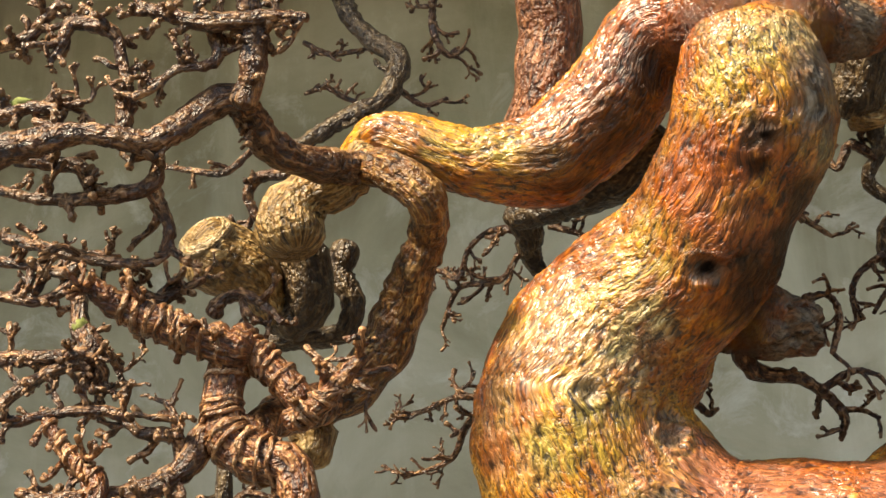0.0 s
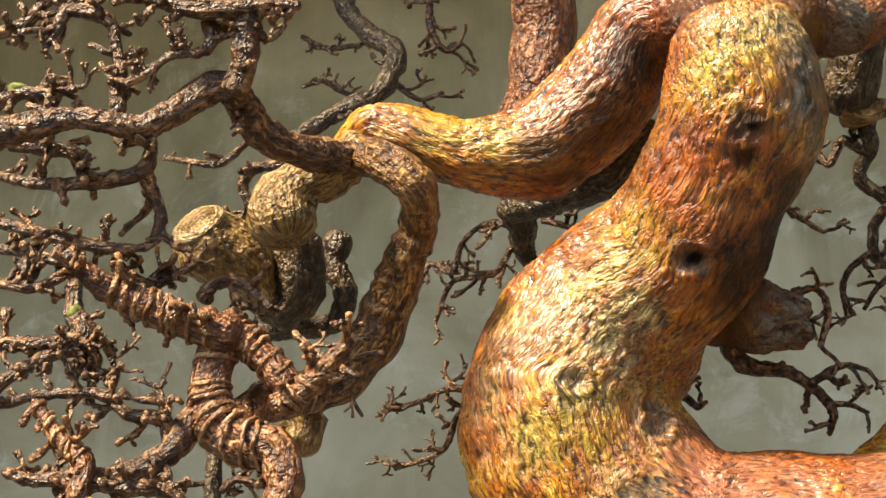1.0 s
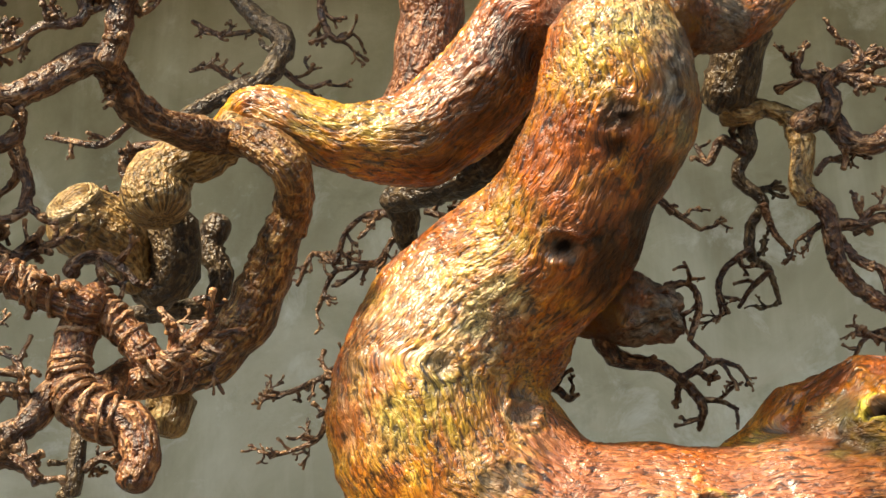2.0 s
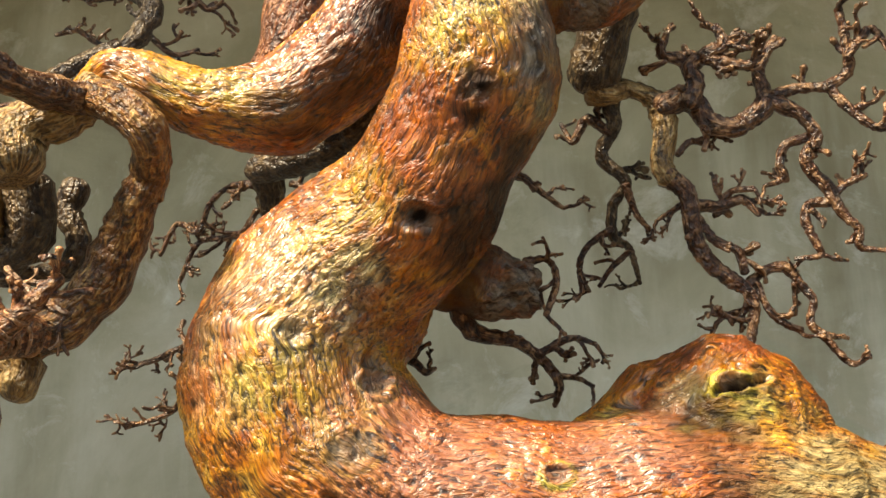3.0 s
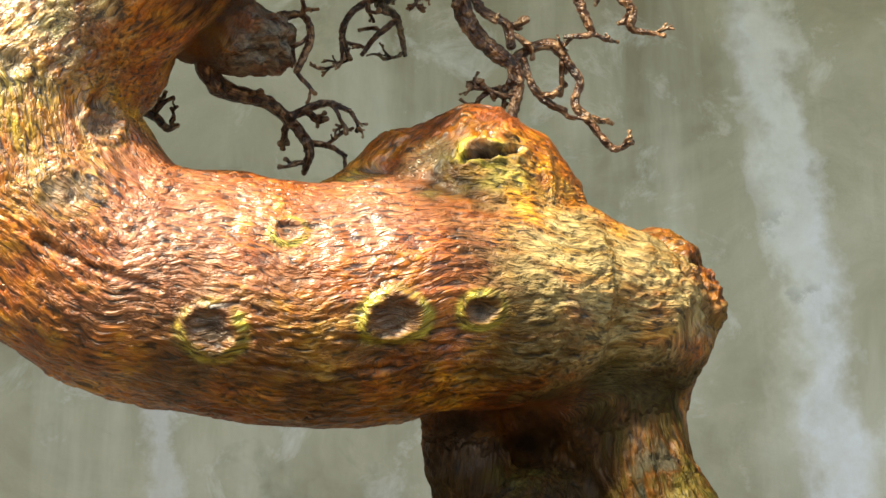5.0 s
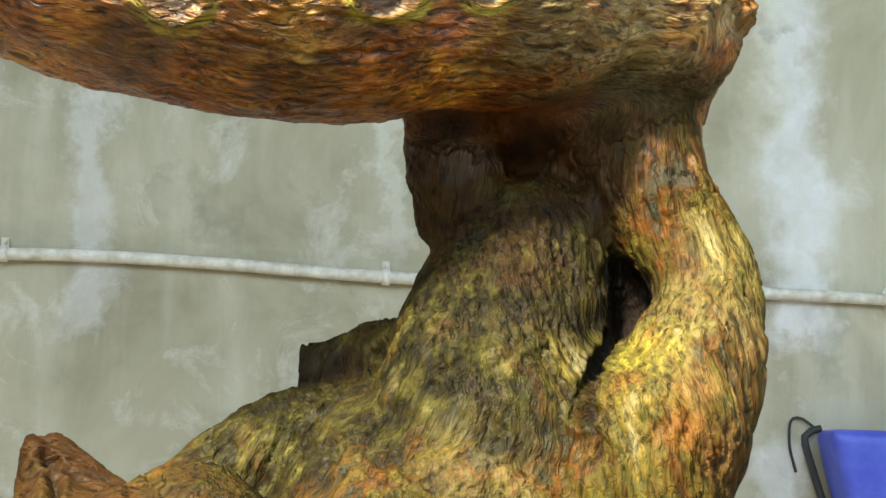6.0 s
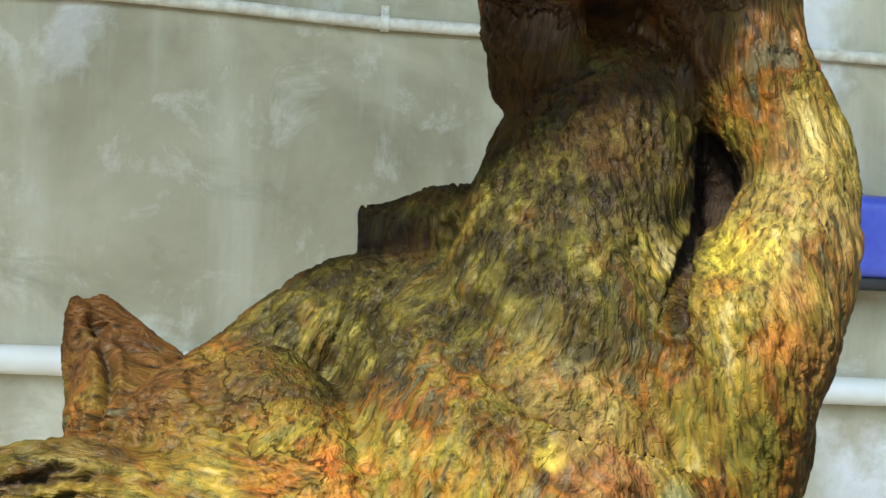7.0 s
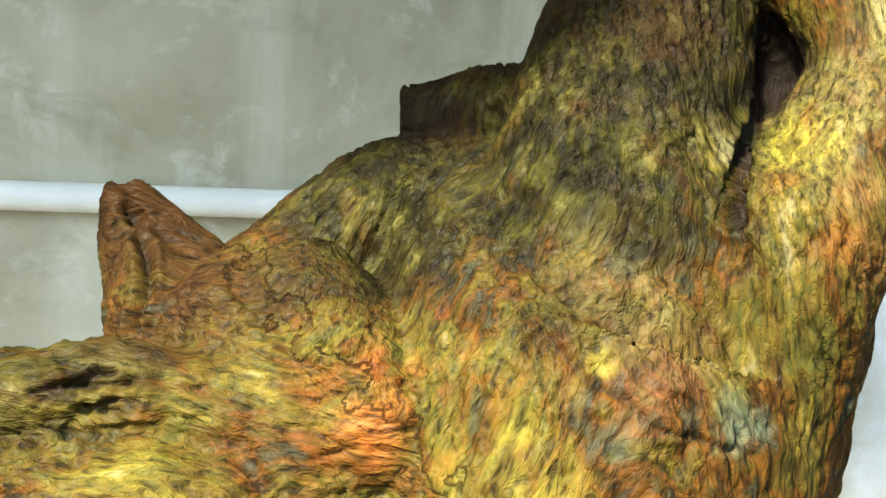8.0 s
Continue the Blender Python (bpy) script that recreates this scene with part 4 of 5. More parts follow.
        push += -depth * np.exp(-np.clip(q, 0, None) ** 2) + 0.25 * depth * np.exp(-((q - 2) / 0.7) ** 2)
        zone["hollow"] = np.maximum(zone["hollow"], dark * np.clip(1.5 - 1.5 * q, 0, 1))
    zone["yellow"] = np.minimum(zone["yellow"], 1)
    push += 0.0015 * zone["scar"] * gradient_noise(co * 210, 31)
    knurl = gradient_noise(co * 55, 61) + 0.8 * gradient_noise(co * 120, 62)
    for x, y, z, r, high in BURLS:
        push += high * knurl * np.clip(1.5 - 1.5 * np.linalg.norm(co - (x, y, z), axis=1) / r, 0, 1)
    groove = np.clip(0.22 - np.abs(gradient_noise(grain * 95, 71) + 0.3 * gradient_noise(grain * 230, 72)), 0, 1) / 0.22
    push -= (0.0012 + 0.0026 * low) * groove * np.clip(0.6 + 1.5 * gradient_noise(co * 22, 73), 0, 1)
    push += 0.0045 * lump + 0.0016 * mid - 0.0020 * np.clip(0.30 - np.abs(fine), 0, 1) / 0.30 * (0.4 + 0.6 * np.clip(0.5 + 2 * lump, 0, 1)) + 0.0022 * ragged
    co += no * push[:, None]
    me = bpy.data.meshes.new("trunk")
    me.from_pydata(co.tolist(), [], faces)
    me.polygons.foreach_set("use_smooth", [True] * len(me.polygons))
    me.attributes.new("grain", "FLOAT_VECTOR", "POINT").data.foreach_set("vector", grain.ravel())
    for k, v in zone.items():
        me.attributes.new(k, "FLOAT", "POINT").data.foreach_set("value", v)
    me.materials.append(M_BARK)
    return to_tree(new("trunk", me))


build_trunk()

# ---- branches and twigs ----
rng = random.Random(7)


def spur(bm, start, way, length, r, seed, depth=0):
    """A short crooked twig with blunt, budded tips."""
    way = Vector(way).normalized()
    rows = [(*start, r)]
    p = Vector(start)
    n = 3 + int(length > 0.02)
    for k in range(n):
        way = (way + Vector((rng.uniform(-0.55, 0.55), rng.uniform(-0.4, 0.4), rng.uniform(-0.45, 0.55)))).normalized()
        p = p + way * (length / n)
        rows.append((*p, r * (1 - 0.35 * (k + 1) / n) * rng.uniform(0.8, 1.3)))
        if depth < 2 and k < n - 1 and rng.random() < 0.62:
            side = (way + Vector((rng.uniform(-1, 1), rng.uniform(-0.7, 0.7), rng.uniform(-1, 1))) * 1.1).normalized()
            spur(bm, p, side, length * rng.uniform(0.35, 0.6), r * 0.75, seed + k, depth + 1)
    rows[-1] = (*p, r * rng.uniform(0.85, 1.15))
    add_tube(bm, rows, 6, lumps=0.5, step=1.6, seed=seed, round_end=0.8, tip=rng.uniform(0.0, 0.45))


def wraps(rows, owner):
    """Loose strands wound round a branch."""
    pts = spline(rows, 0.2)
    tan, ns, bs, u = frames_along(pts)
    for strand in range(3):
        bm = bmesh.new()
        pitch, start = rng.uniform(0.013, 0.022), rng.uniform(0, 6.28)
        line, at = [], u[0] + (u[-1] - u[0]) * rng.uniform(0, 0.35)
        stop = at + (u[-1] - u[0]) * rng.uniform(0.3, 0.6)
        while at < min(stop, u[-1]):
            i = min(len(pts) - 1, int(np.searchsorted(u, at)))
            a = start + 2 * math.pi * at / pitch + 7.0 * noise.noise(Vector((at * 22, strand, 0)))
            r = pts[i, 3] * (1.03 + 0.10 * noise.noise(Vector((at * 90, strand * 3, 5))))
            q = pts[i, :3] + (ns[i] * math.cos(a) + bs[i] * math.sin(a)) * r
            line.append((*q, 0.0023 + 0.0011 * noise.noise(Vector((at * 130, 2, strand)))))
            at += pitch / 14
        if len(line) > 4:
            add_tube(bm, line, 6, step=1.5, seed=strand)
            ob = part("wire", bm, M_WIRE, owner, "coppery wrapped wire strand")
        else:
            bm.free()


def sawn_face(pts, tan, ns, bs, owner):
    """A sawn end with growth rings stepped round its heart."""
    bm = bmesh.new()
    lay = bm.verts.layers.float_vector.new("grain")
    c, r, t = pts[2, :3], pts[2, 3] * 0.80, Vector((-0.25, -0.80, 0.55)).normalized()
    n1 = t.orthogonal().normalized()
    n2 = t.cross(n1)
    rings, seg, steps = [], 40, 26
    for k in range(steps + 1):
        q = 1 - k / steps
        ring = []
        for s in range(seg):
            a = 2 * math.pi * s / seg
            rr = r * q * (1 + 0.07 * noise.noise(Vector((math.cos(a) * 1.5, math.sin(a) * 1.5, 3 * q))))
            h = r * 1.08 + 0.0012 * math.sin(q * 34 + 2 * noise.noise(Vector((math.cos(a), math.sin(a), q * 4)))) - 0.004 * max(0, 0.22 - q) / 0.22 - 0.004 * max(0, q - 0.85) / 0.15
            v = bm.verts.new(Vector(c) + (n1 * math.cos(a) + n2 * math.sin(a)) * rr + t * h)
            v[lay] = Vector((q * 0.06, 0.004 * math.cos(a), 0.004 * math.sin(a)))
            ring.append(v)
        rings.append(ring)
    for a, b in zip(rings, rings[1:]):
        for s in range(seg):
            bm.faces.new((a[s], a[(s + 1) % seg], b[(s + 1) % seg], b[s]))
    skirt = [bm.verts.new(v.co - t * r * 0.5) for v in rings[0]]
    for s in range(seg):
        bm.faces.new((skirt[s], skirt[(s + 1) % seg], rings[0][(s + 1) % seg], rings[0][s]))
    part("sawn_face", bm, M_SAWN, owner, "pale sawn end with growth rings")


LOOK = {"loop": (M_LOOP, "branch"), "limb": (M_LIMB, "branch"), "twig": (M_LIMB, "twig"), "limb_dark": (M_DARK, "branch"), "arm_red": (M_REDBARK, "branch"),
        "stub": (M_OCHRE, "branch"), "cut": (M_OCHRE, "branch"), "wired": (M_WIRED, "branch"), "collar": (M_LIMB, "branch"), "limb_ochre": (M_OCHRE, "branch"), "knob": (M_LIMB, "branch")}


def branch(kind, spurs, rows):
    material, name = LOOK[kind]
    bm = bmesh.new()
    big = rows[0][3] > 0.01
    seed = rng.uniform(0, 50)
    pts, tan, ns, bs, u = add_tube(bm, rows, 18 if big else 9, lumps=0.22 if big else 0.34, ridge=0.10, rings_amp=0.10 if kind in ("loop", "stub", "limb") else 0.0, step=0.3 if big else 0.7, seed=seed)
    spurs = int(spurs * 1.7 + 0.5)
    for k in range(spurs):
        i = min(len(pts) - 1, int(len(pts) * (k + rng.uniform(0.4, 1.0)) / spurs))
        a = rng.uniform(0, 2 * math.pi)
        d = ns[i] * math.cos(a) + bs[i] * math.sin(a)
        d = Vector((d[0], d[1] * 0.5, d[2])) + Vector(tan[i]) * 0.5
        r = min(0.0036, max(0.0019, pts[i, 3] * 0.7))
        spur(bm, pts[i, :3] + np.array(d) * pts[i, 3] * 0.4, d, rng.uniform(0.014, 0.036), r, seed + k)
    ob = to_tree(part(name, bm, material))
    if kind == "wired":
        wraps(rows, ob)
    if kind == "cut":
        sawn_face(pts, tan, ns, bs, ob)
    return ob


branch("loop", 0, [(-0.151, -0.100, 1.721, 0.0156), (-0.118, -0.120, 1.709, 0.0173), (-0.089, -0.140, 1.688, 0.0180), (-0.065, -0.140, 1.661, 0.0177), (-0.073, -0.100, 1.646, 0.0171), (-0.091, -0.078, 1.622, 0.0193), (-0.112, -0.055, 1.595, 0.0226), (-0.133, -0.038, 1.565, 0.0238), (-0.162, -0.032, 1.536, 0.0218), (-0.194, -0.030, 1.520, 0.0198), (-0.223, -0.030, 1.511, 0.0157)])
branch("limb", 2, [(-0.129, -0.120, 1.708, 0.0154), (-0.146, -0.145, 1.703, 0.0151), (-0.165, -0.170, 1.699, 0.0149), (-0.187, -0.195, 1.707, 0.0153), (-0.195, -0.220, 1.721, 0.0137), (-0.201, -0.245, 1.729, 0.0130), (-0.224, -0.250, 1.723, 0.0125), (-0.244, -0.260, 1.703, 0.0120), (-0.267, -0.270, 1.688, 0.0110), (-0.293, -0.280, 1.692, 0.0096), (-0.321, -0.285, 1.697, 0.0096), (-0.353, -0.290, 1.692, 0.0120), (-0.387, -0.300, 1.683, 0.0145)])
branch("limb", 3, [(-0.19, -0.26, 1.716, 0.0114), (-0.181, -0.265, 1.737, 0.0114), (-0.176, -0.27, 1.762, 0.0119), (-0.177, -0.275, 1.781, 0.0106), (-0.179, -0.28, 1.803, 0.0097)])
branch("twig", 8, [(-0.128, -0.28, 1.775, 0.0043), (-0.156, -0.282, 1.78, 0.0062), (-0.18, -0.284, 1.779, 0.0081), (-0.214, -0.286, 1.781, 0.0077), (-0.238, -0.288, 1.79, 0.0068), (-0.268, -0.29, 1.803, 0.0059)])
branch("twig", 6, [(-0.212, -0.27, 1.784, 0.0073), (-0.206, -0.272, 1.76, 0.0062), (-0.215, -0.273, 1.749, 0.0048), (-0.237, -0.275, 1.749, 0.0043), (-0.247, -0.277, 1.744, 0.0038), (-0.259, -0.278, 1.733, 0.0038), (-0.277, -0.28, 1.726, 0.0043)])
branch("twig", 7, [(-0.294, -0.26, 1.704, 0.0087), (-0.292, -0.262, 1.73, 0.0068), (-0.289, -0.265, 1.75, 0.0059), (-0.294, -0.268, 1.771, 0.0054), (-0.296, -0.27, 1.789, 0.0055), (-0.311, -0.272, 1.802, 0.007), (-0.336, -0.275, 1.807, 0.0061), (-0.344, -0.278, 1.787, 0.005), (-0.353, -0.28, 1.771, 0.003)])
branch("twig", 7, [(-0.27, -0.24, 1.69, 0.0058), (-0.274, -0.244, 1.663, 0.0072), (-0.305, -0.248, 1.655, 0.0072), (-0.328, -0.252, 1.653, 0.0063), (-0.367, -0.256, 1.657, 0.0049), (-0.402, -0.26, 1.668, 0.0045)])
branch("twig", 4, [(-0.393, -0.25, 1.7, 0.0065), (-0.357, -0.25, 1.69, 0.0069), (-0.336, -0.25, 1.684, 0.0069), (-0.322, -0.25, 1.657, 0.0063)])
branch("twig", 6, [(-0.285, -0.22, 1.672, 0.0074), (-0.273, -0.218, 1.643, 0.0058), (-0.27, -0.215, 1.63, 0.0058), (-0.279, -0.212, 1.609, 0.0043), (-0.299, -0.21, 1.608, 0.0039), (-0.331, -0.208, 1.615, 0.0049), (-0.359, -0.205, 1.625, 0.006), (-0.387, -0.202, 1.637, 0.0051), (-0.426, -0.2, 1.652, 0.0051)])
branch("twig", 2, [(-0.267, 0, 1.802, 0.0035), (-0.299, 0.007, 1.785, 0.0041), (-0.338, 0.013, 1.796, 0.0035), (-0.362, 0.02, 1.806, 0.003)])
branch("twig", 1, [(-0.225, -0.02, 1.762, 0.0056), (-0.256, -0.013, 1.764, 0.0062), (-0.27, -0.007, 1.75, 0.0057), (-0.263, 0, 1.727, 0.0051)])
branch("limb_dark", 2, [(-0.219, 0, 1.799, 0.0074), (-0.174, 0.008, 1.826, 0.0092), (-0.14, 0.015, 1.842, 0.0104), (-0.122, 0.022, 1.869, 0.0111), (-0.118, 0.03, 1.898, 0.0118), (-0.144, 0.038, 1.924, 0.0108), (-0.167, 0.045, 1.956, 0.0103), (-0.179, 0.052, 1.983, 0.0123), (-0.185, 0.06, 2.017, 0.0138)])
branch("twig", 3, [(-0.228, 0.06, 1.95, 0.0031), (-0.202, 0.07, 1.937, 0.0031), (-0.167, 0.08, 1.942, 0.0025)])
branch("twig", 3, [(-0.225, 0.05, 1.883, 0.0024), (-0.205, 0.057, 1.891, 0.003), (-0.189, 0.063, 1.881, 0.003), (-0.175, 0.07, 1.875, 0.003)])
branch("twig", 2, [(-0.13, 0.05, 1.878, 0.0041), (-0.102, 0.055, 1.853, 0.0029), (-0.076, 0.06, 1.859, 0.0024)])
branch("twig", 6, [(-0.083, 0.06, 1.986, 0.0037), (-0.088, 0.065, 1.958, 0.0043), (-0.085, 0.07, 1.933, 0.0042), (-0.073, 0.075, 1.916, 0.0036), (-0.057, 0.08, 1.925, 0.0024)])
branch("arm_red", 0, [(0.041, -0.03, 1.924, 0.034), (0.044, -0.022, 1.895, 0.0321), (0.044, -0.015, 1.868, 0.0309), (0.029, -0.008, 1.818, 0.0289), (0.013, 0, 1.781, 0.0276)])
branch("stub", 0, [(-0.121, -0.110, 1.723, 0.0185), (-0.148, -0.113, 1.701, 0.0216), (-0.176, -0.115, 1.690, 0.0236), (-0.194, -0.117, 1.673, 0.0307), (-0.190, -0.120, 1.647, 0.0294)])
branch("limb_dark", 0, [(-0.202, -0.05, 1.663, 0.0245), (-0.199, -0.04, 1.627, 0.0234), (-0.214, -0.03, 1.607, 0.0192), (-0.242, -0.02, 1.608, 0.0108)])
branch("cut", 0, [(-0.289, -0.085, 1.662, 0.0308), (-0.278, -0.071, 1.662, 0.0342), (-0.258, -0.058, 1.653, 0.0321), (-0.243, -0.044, 1.636, 0.0247), (-0.239, -0.03, 1.612, 0.0161)])
branch("limb_dark", 0, [(-0.174, 0, 1.685, 0.0143), (-0.181, 0.004, 1.658, 0.0132), (-0.171, 0.008, 1.629, 0.012), (-0.183, 0.012, 1.603, 0.0109), (-0.225, 0.016, 1.602, 0.0099), (-0.272, 0.02, 1.603, 0.0083)])
branch("wired", 0, [(-0.184, -0.050, 1.518, 0.0175), (-0.198, -0.100, 1.497, 0.0159), (-0.209, -0.150, 1.477, 0.0163), (-0.212, -0.185, 1.444, 0.0185)])
branch("wired", 1, [(-0.222, -0.185, 1.534, 0.0171), (-0.229, -0.186, 1.512, 0.0161), (-0.234, -0.188, 1.483, 0.0160), (-0.227, -0.189, 1.453, 0.0186), (-0.200, -0.191, 1.434, 0.0193), (-0.176, -0.192, 1.425, 0.0164), (-0.168, -0.194, 1.400, 0.0154), (-0.175, -0.195, 1.378, 0.0135)])
branch("wired", 5, [(-0.213, -0.195, 1.525, 0.0178), (-0.248, -0.207, 1.537, 0.0151), (-0.278, -0.220, 1.550, 0.0142), (-0.308, -0.233, 1.565, 0.0119), (-0.326, -0.245, 1.579, 0.0085)])
branch("wired", 1, [(-0.222, -0.185, 1.542, 0.0142), (-0.203, -0.185, 1.522, 0.0132), (-0.185, -0.185, 1.503, 0.0131), (-0.168, -0.185, 1.478, 0.0130)])
branch("stub", 0, [(-0.212, -0.030, 1.502, 0.0188), (-0.202, -0.030, 1.490, 0.0218), (-0.206, -0.030, 1.472, 0.0176)])
branch("wired", 3, [(-0.176, -0.190, 1.463, 0.0110), (-0.152, -0.193, 1.473, 0.0092), (-0.133, -0.197, 1.489, 0.0078), (-0.111, -0.200, 1.507, 0.0055)])
branch("twig", 2, [(-0.168, -0.17, 1.531, 0.0033), (-0.148, -0.173, 1.51, 0.0037), (-0.128, -0.177, 1.494, 0.0042), (-0.108, -0.18, 1.483, 0.0023)])
branch("twig", 3, [(-0.248, -0.17, 1.57, 0.0078), (-0.237, -0.173, 1.581, 0.0054), (-0.216, -0.175, 1.58, 0.0048), (-0.198, -0.178, 1.566, 0.0043), (-0.184, -0.18, 1.551, 0.0033)])
branch("twig", 5, [(-0.321, -0.19, 1.61, 0.0045), (-0.314, -0.185, 1.598, 0.0054), (-0.295, -0.18, 1.585, 0.0059), (-0.277, -0.175, 1.592, 0.0044), (-0.256, -0.17, 1.602, 0.0034)])
branch("limb", 3, [(-0.235, -0.18, 1.461, 0.0122), (-0.247, -0.188, 1.46, 0.0122), (-0.26, -0.196, 1.436, 0.0116), (-0.285, -0.204, 1.418, 0.0102), (-0.315, -0.212, 1.41, 0.0093), (-0.349, -0.22, 1.404, 0.0084)])
branch("twig", 6, [(-0.267, -0.19, 1.438, 0.007), (-0.27, -0.197, 1.458, 0.0066), (-0.297, -0.203, 1.464, 0.0056), (-0.314, -0.21, 1.479, 0.0052), (-0.336, -0.217, 1.483, 0.0043), (-0.367, -0.223, 1.482, 0.0043), (-0.403, -0.23, 1.475, 0.0043)])
branch("twig", 3, [(-0.266, -0.2, 1.457, 0.0047), (-0.27, -0.2, 1.474, 0.0042), (-0.277, -0.2, 1.488, 0.0028)])
branch("wired", 5, [(-0.374, -0.22, 1.484, 0.0053), (-0.36, -0.225, 1.462, 0.0061), (-0.337, -0.23, 1.435, 0.0065), (-0.319, -0.235, 1.418, 0.0078), (-0.323, -0.24, 1.386, 0.0082)])
branch("twig", 6, [(-0.384, -0.24, 1.416, 0.0047), (-0.361, -0.236, 1.408, 0.0056), (-0.335, -0.232, 1.409, 0.006), (-0.298, -0.228, 1.4, 0.0069), (-0.257, -0.224, 1.393, 0.0063), (-0.24, -0.22, 1.379, 0.0054)])
branch("limb_dark", 1, [(-0.28, -0.05, 1.485, 0.0078), (-0.281, -0.05, 1.443, 0.0078), (-0.284, -0.05, 1.413, 0.0077)])
branch("twig", 3, [(-0.274, -0.05, 1.433, 0.0036), (-0.26, -0.045, 1.443, 0.0036), (-0.235, -0.04, 1.436, 0.0031)])
branch("twig", 5, [(-0.423, -0.05, 1.662, 0.0078), (-0.421, -0.056, 1.619, 0.0094), (-0.405, -0.062, 1.587, 0.0104), (-0.442, -0.068, 1.571, 0.0066), (-0.466, -0.074, 1.557, 0.0071), (-0.485, -0.08, 1.54, 0.0071)])
branch("twig", 5, [(-0.406, -0.06, 1.588, 0.0076), (-0.396, -0.055, 1.566, 0.0054), (-0.403, -0.05, 1.541, 0.0043)])
branch("twig", 3, [(-0.408, -0.06, 1.61, 0.0055), (-0.389, -0.055, 1.582, 0.0038), (-0.379, -0.05, 1.56, 0.0027)])
branch("twig", 5, [(-0.493, -0.07, 1.588, 0.0078), (-0.441, -0.07, 1.585, 0.0066), (-0.407, -0.07, 1.585, 0.0065)])
branch("twig", 7, [(-0.5, -0.07, 1.688, 0.0057), (-0.46, -0.068, 1.677, 0.0056), (-0.431, -0.065, 1.669, 0.0061), (-0.41, -0.062, 1.685, 0.005), (-0.382, -0.06, 1.676, 0.0044)])
branch("twig", 6, [(-0.498, -0.07, 1.652, 0.0051), (-0.464, -0.067, 1.643, 0.005), (-0.443, -0.063, 1.648, 0.005), (-0.425, -0.06, 1.664, 0.005)])
branch("twig", 6, [(-0.401, -0.27, 1.732, 0.008), (-0.374, -0.273, 1.734, 0.0065), (-0.346, -0.277, 1.729, 0.0054), (-0.322, -0.28, 1.727, 0.0034)])
branch("twig", 6, [(-0.412, -0.26, 1.805, 0.0057), (-0.384, -0.263, 1.807, 0.0062), (-0.364, -0.267, 1.822, 0.0056), (-0.35, -0.27, 1.832, 0.0051)])
branch("limb_dark", 0, [(0.35, -0.02, 1.851, 0.0251), (0.338, -0.003, 1.825, 0.0262), (0.329, 0.013, 1.792, 0.0262), (0.315, 0.03, 1.773, 0.0241)])
branch("limb_ochre", 0, [(0.321, 0.03, 1.765, 0.0164), (0.334, 0.031, 1.76, 0.0131), (0.353, 0.033, 1.763, 0.0098), (0.372, 0.034, 1.755, 0.0098), (0.383, 0.036, 1.741, 0.013), (0.386, 0.037, 1.716, 0.0119), (0.379, 0.039, 1.687, 0.0118), (0.385, 0.04, 1.667, 0.0107)])
branch("limb", 2, [(0.383, 0.04, 1.673, 0.0101), (0.4, 0.044, 1.656, 0.0091), (0.403, 0.048, 1.637, 0.0085), (0.405, 0.051, 1.61, 0.0085), (0.416, 0.055, 1.588, 0.0079), (0.434, 0.059, 1.571, 0.0074), (0.447, 0.062, 1.562, 0.0063), (0.454, 0.066, 1.545, 0.0053), (0.446, 0.07, 1.508, 0.0047)])
branch("limb", 2, [(0.382, 0.03, 1.739, 0.013), (0.406, 0.03, 1.748, 0.013), (0.417, 0.03, 1.74, 0.0108), (0.428, 0.03, 1.72, 0.0108), (0.451, 0.03, 1.714, 0.0097), (0.477, 0.03, 1.73, 0.0103), (0.481, 0.03, 1.748, 0.0076), (0.478, 0.03, 1.773, 0.0066), (0.498, 0.03, 1.806, 0.0045)])
branch("twig", 5, [(0.408, 0.02, 1.735, 0.0108), (0.416, 0.016, 1.757, 0.0092), (0.412, 0.012, 1.77, 0.0081), (0.429, 0.008, 1.782, 0.0076), (0.445, 0.004, 1.788, 0.0065), (0.439, 0, 1.807, 0.0038)])
branch("twig", 4, [(0.417, 0.02, 1.765, 0.0071), (0.403, 0.013, 1.781, 0.0065), (0.387, 0.007, 1.784, 0.0049), (0.386, 0, 1.795, 0.0033)])
branch("twig", 4, [(0.429, 0.01, 1.777, 0.0065), (0.449, 0.007, 1.77, 0.0054), (0.464, 0.003, 1.764, 0.0049), (0.478, 0, 1.771, 0.0032)])
branch("twig", 2, [(0.483, 0.03, 1.742, 0.0071), (0.512, 0.024, 1.746, 0.0055), (0.538, 0.018, 1.744, 0.0054), (0.557, 0.012, 1.754, 0.0055), (0.559, 0.006, 1.778, 0.0049), (0.555, 0, 1.815, 0.0044)])
branch("twig", 2, [(0.54, 0.02, 1.742, 0.0054), (0.561, 0.02, 1.713, 0.0049), (0.58, 0.02, 1.697, 0.0038), (0.599, 0.02, 1.7, 0.0027)])
branch("twig", 1, [(0.556, 0, 1.762, 0.0043), (0.58, 0, 1.791, 0.0044), (0.594, 0, 1.775, 0.0027)])
branch("twig", 2, [(0.488, 0.03, 1.738, 0.0082), (0.513, 0.033, 1.723, 0.0071), (0.525, 0.037, 1.701, 0.0065), (0.514, 0.04, 1.682, 0.0065), (0.518, 0.043, 1.668, 0.0065), (0.531, 0.047, 1.652, 0.007), (0.542, 0.05, 1.627, 0.0054), (0.556, 0.053, 1.61, 0.0043), (0.555, 0.057, 1.595, 0.0037), (0.576, 0.06, 1.591, 0.0021)])
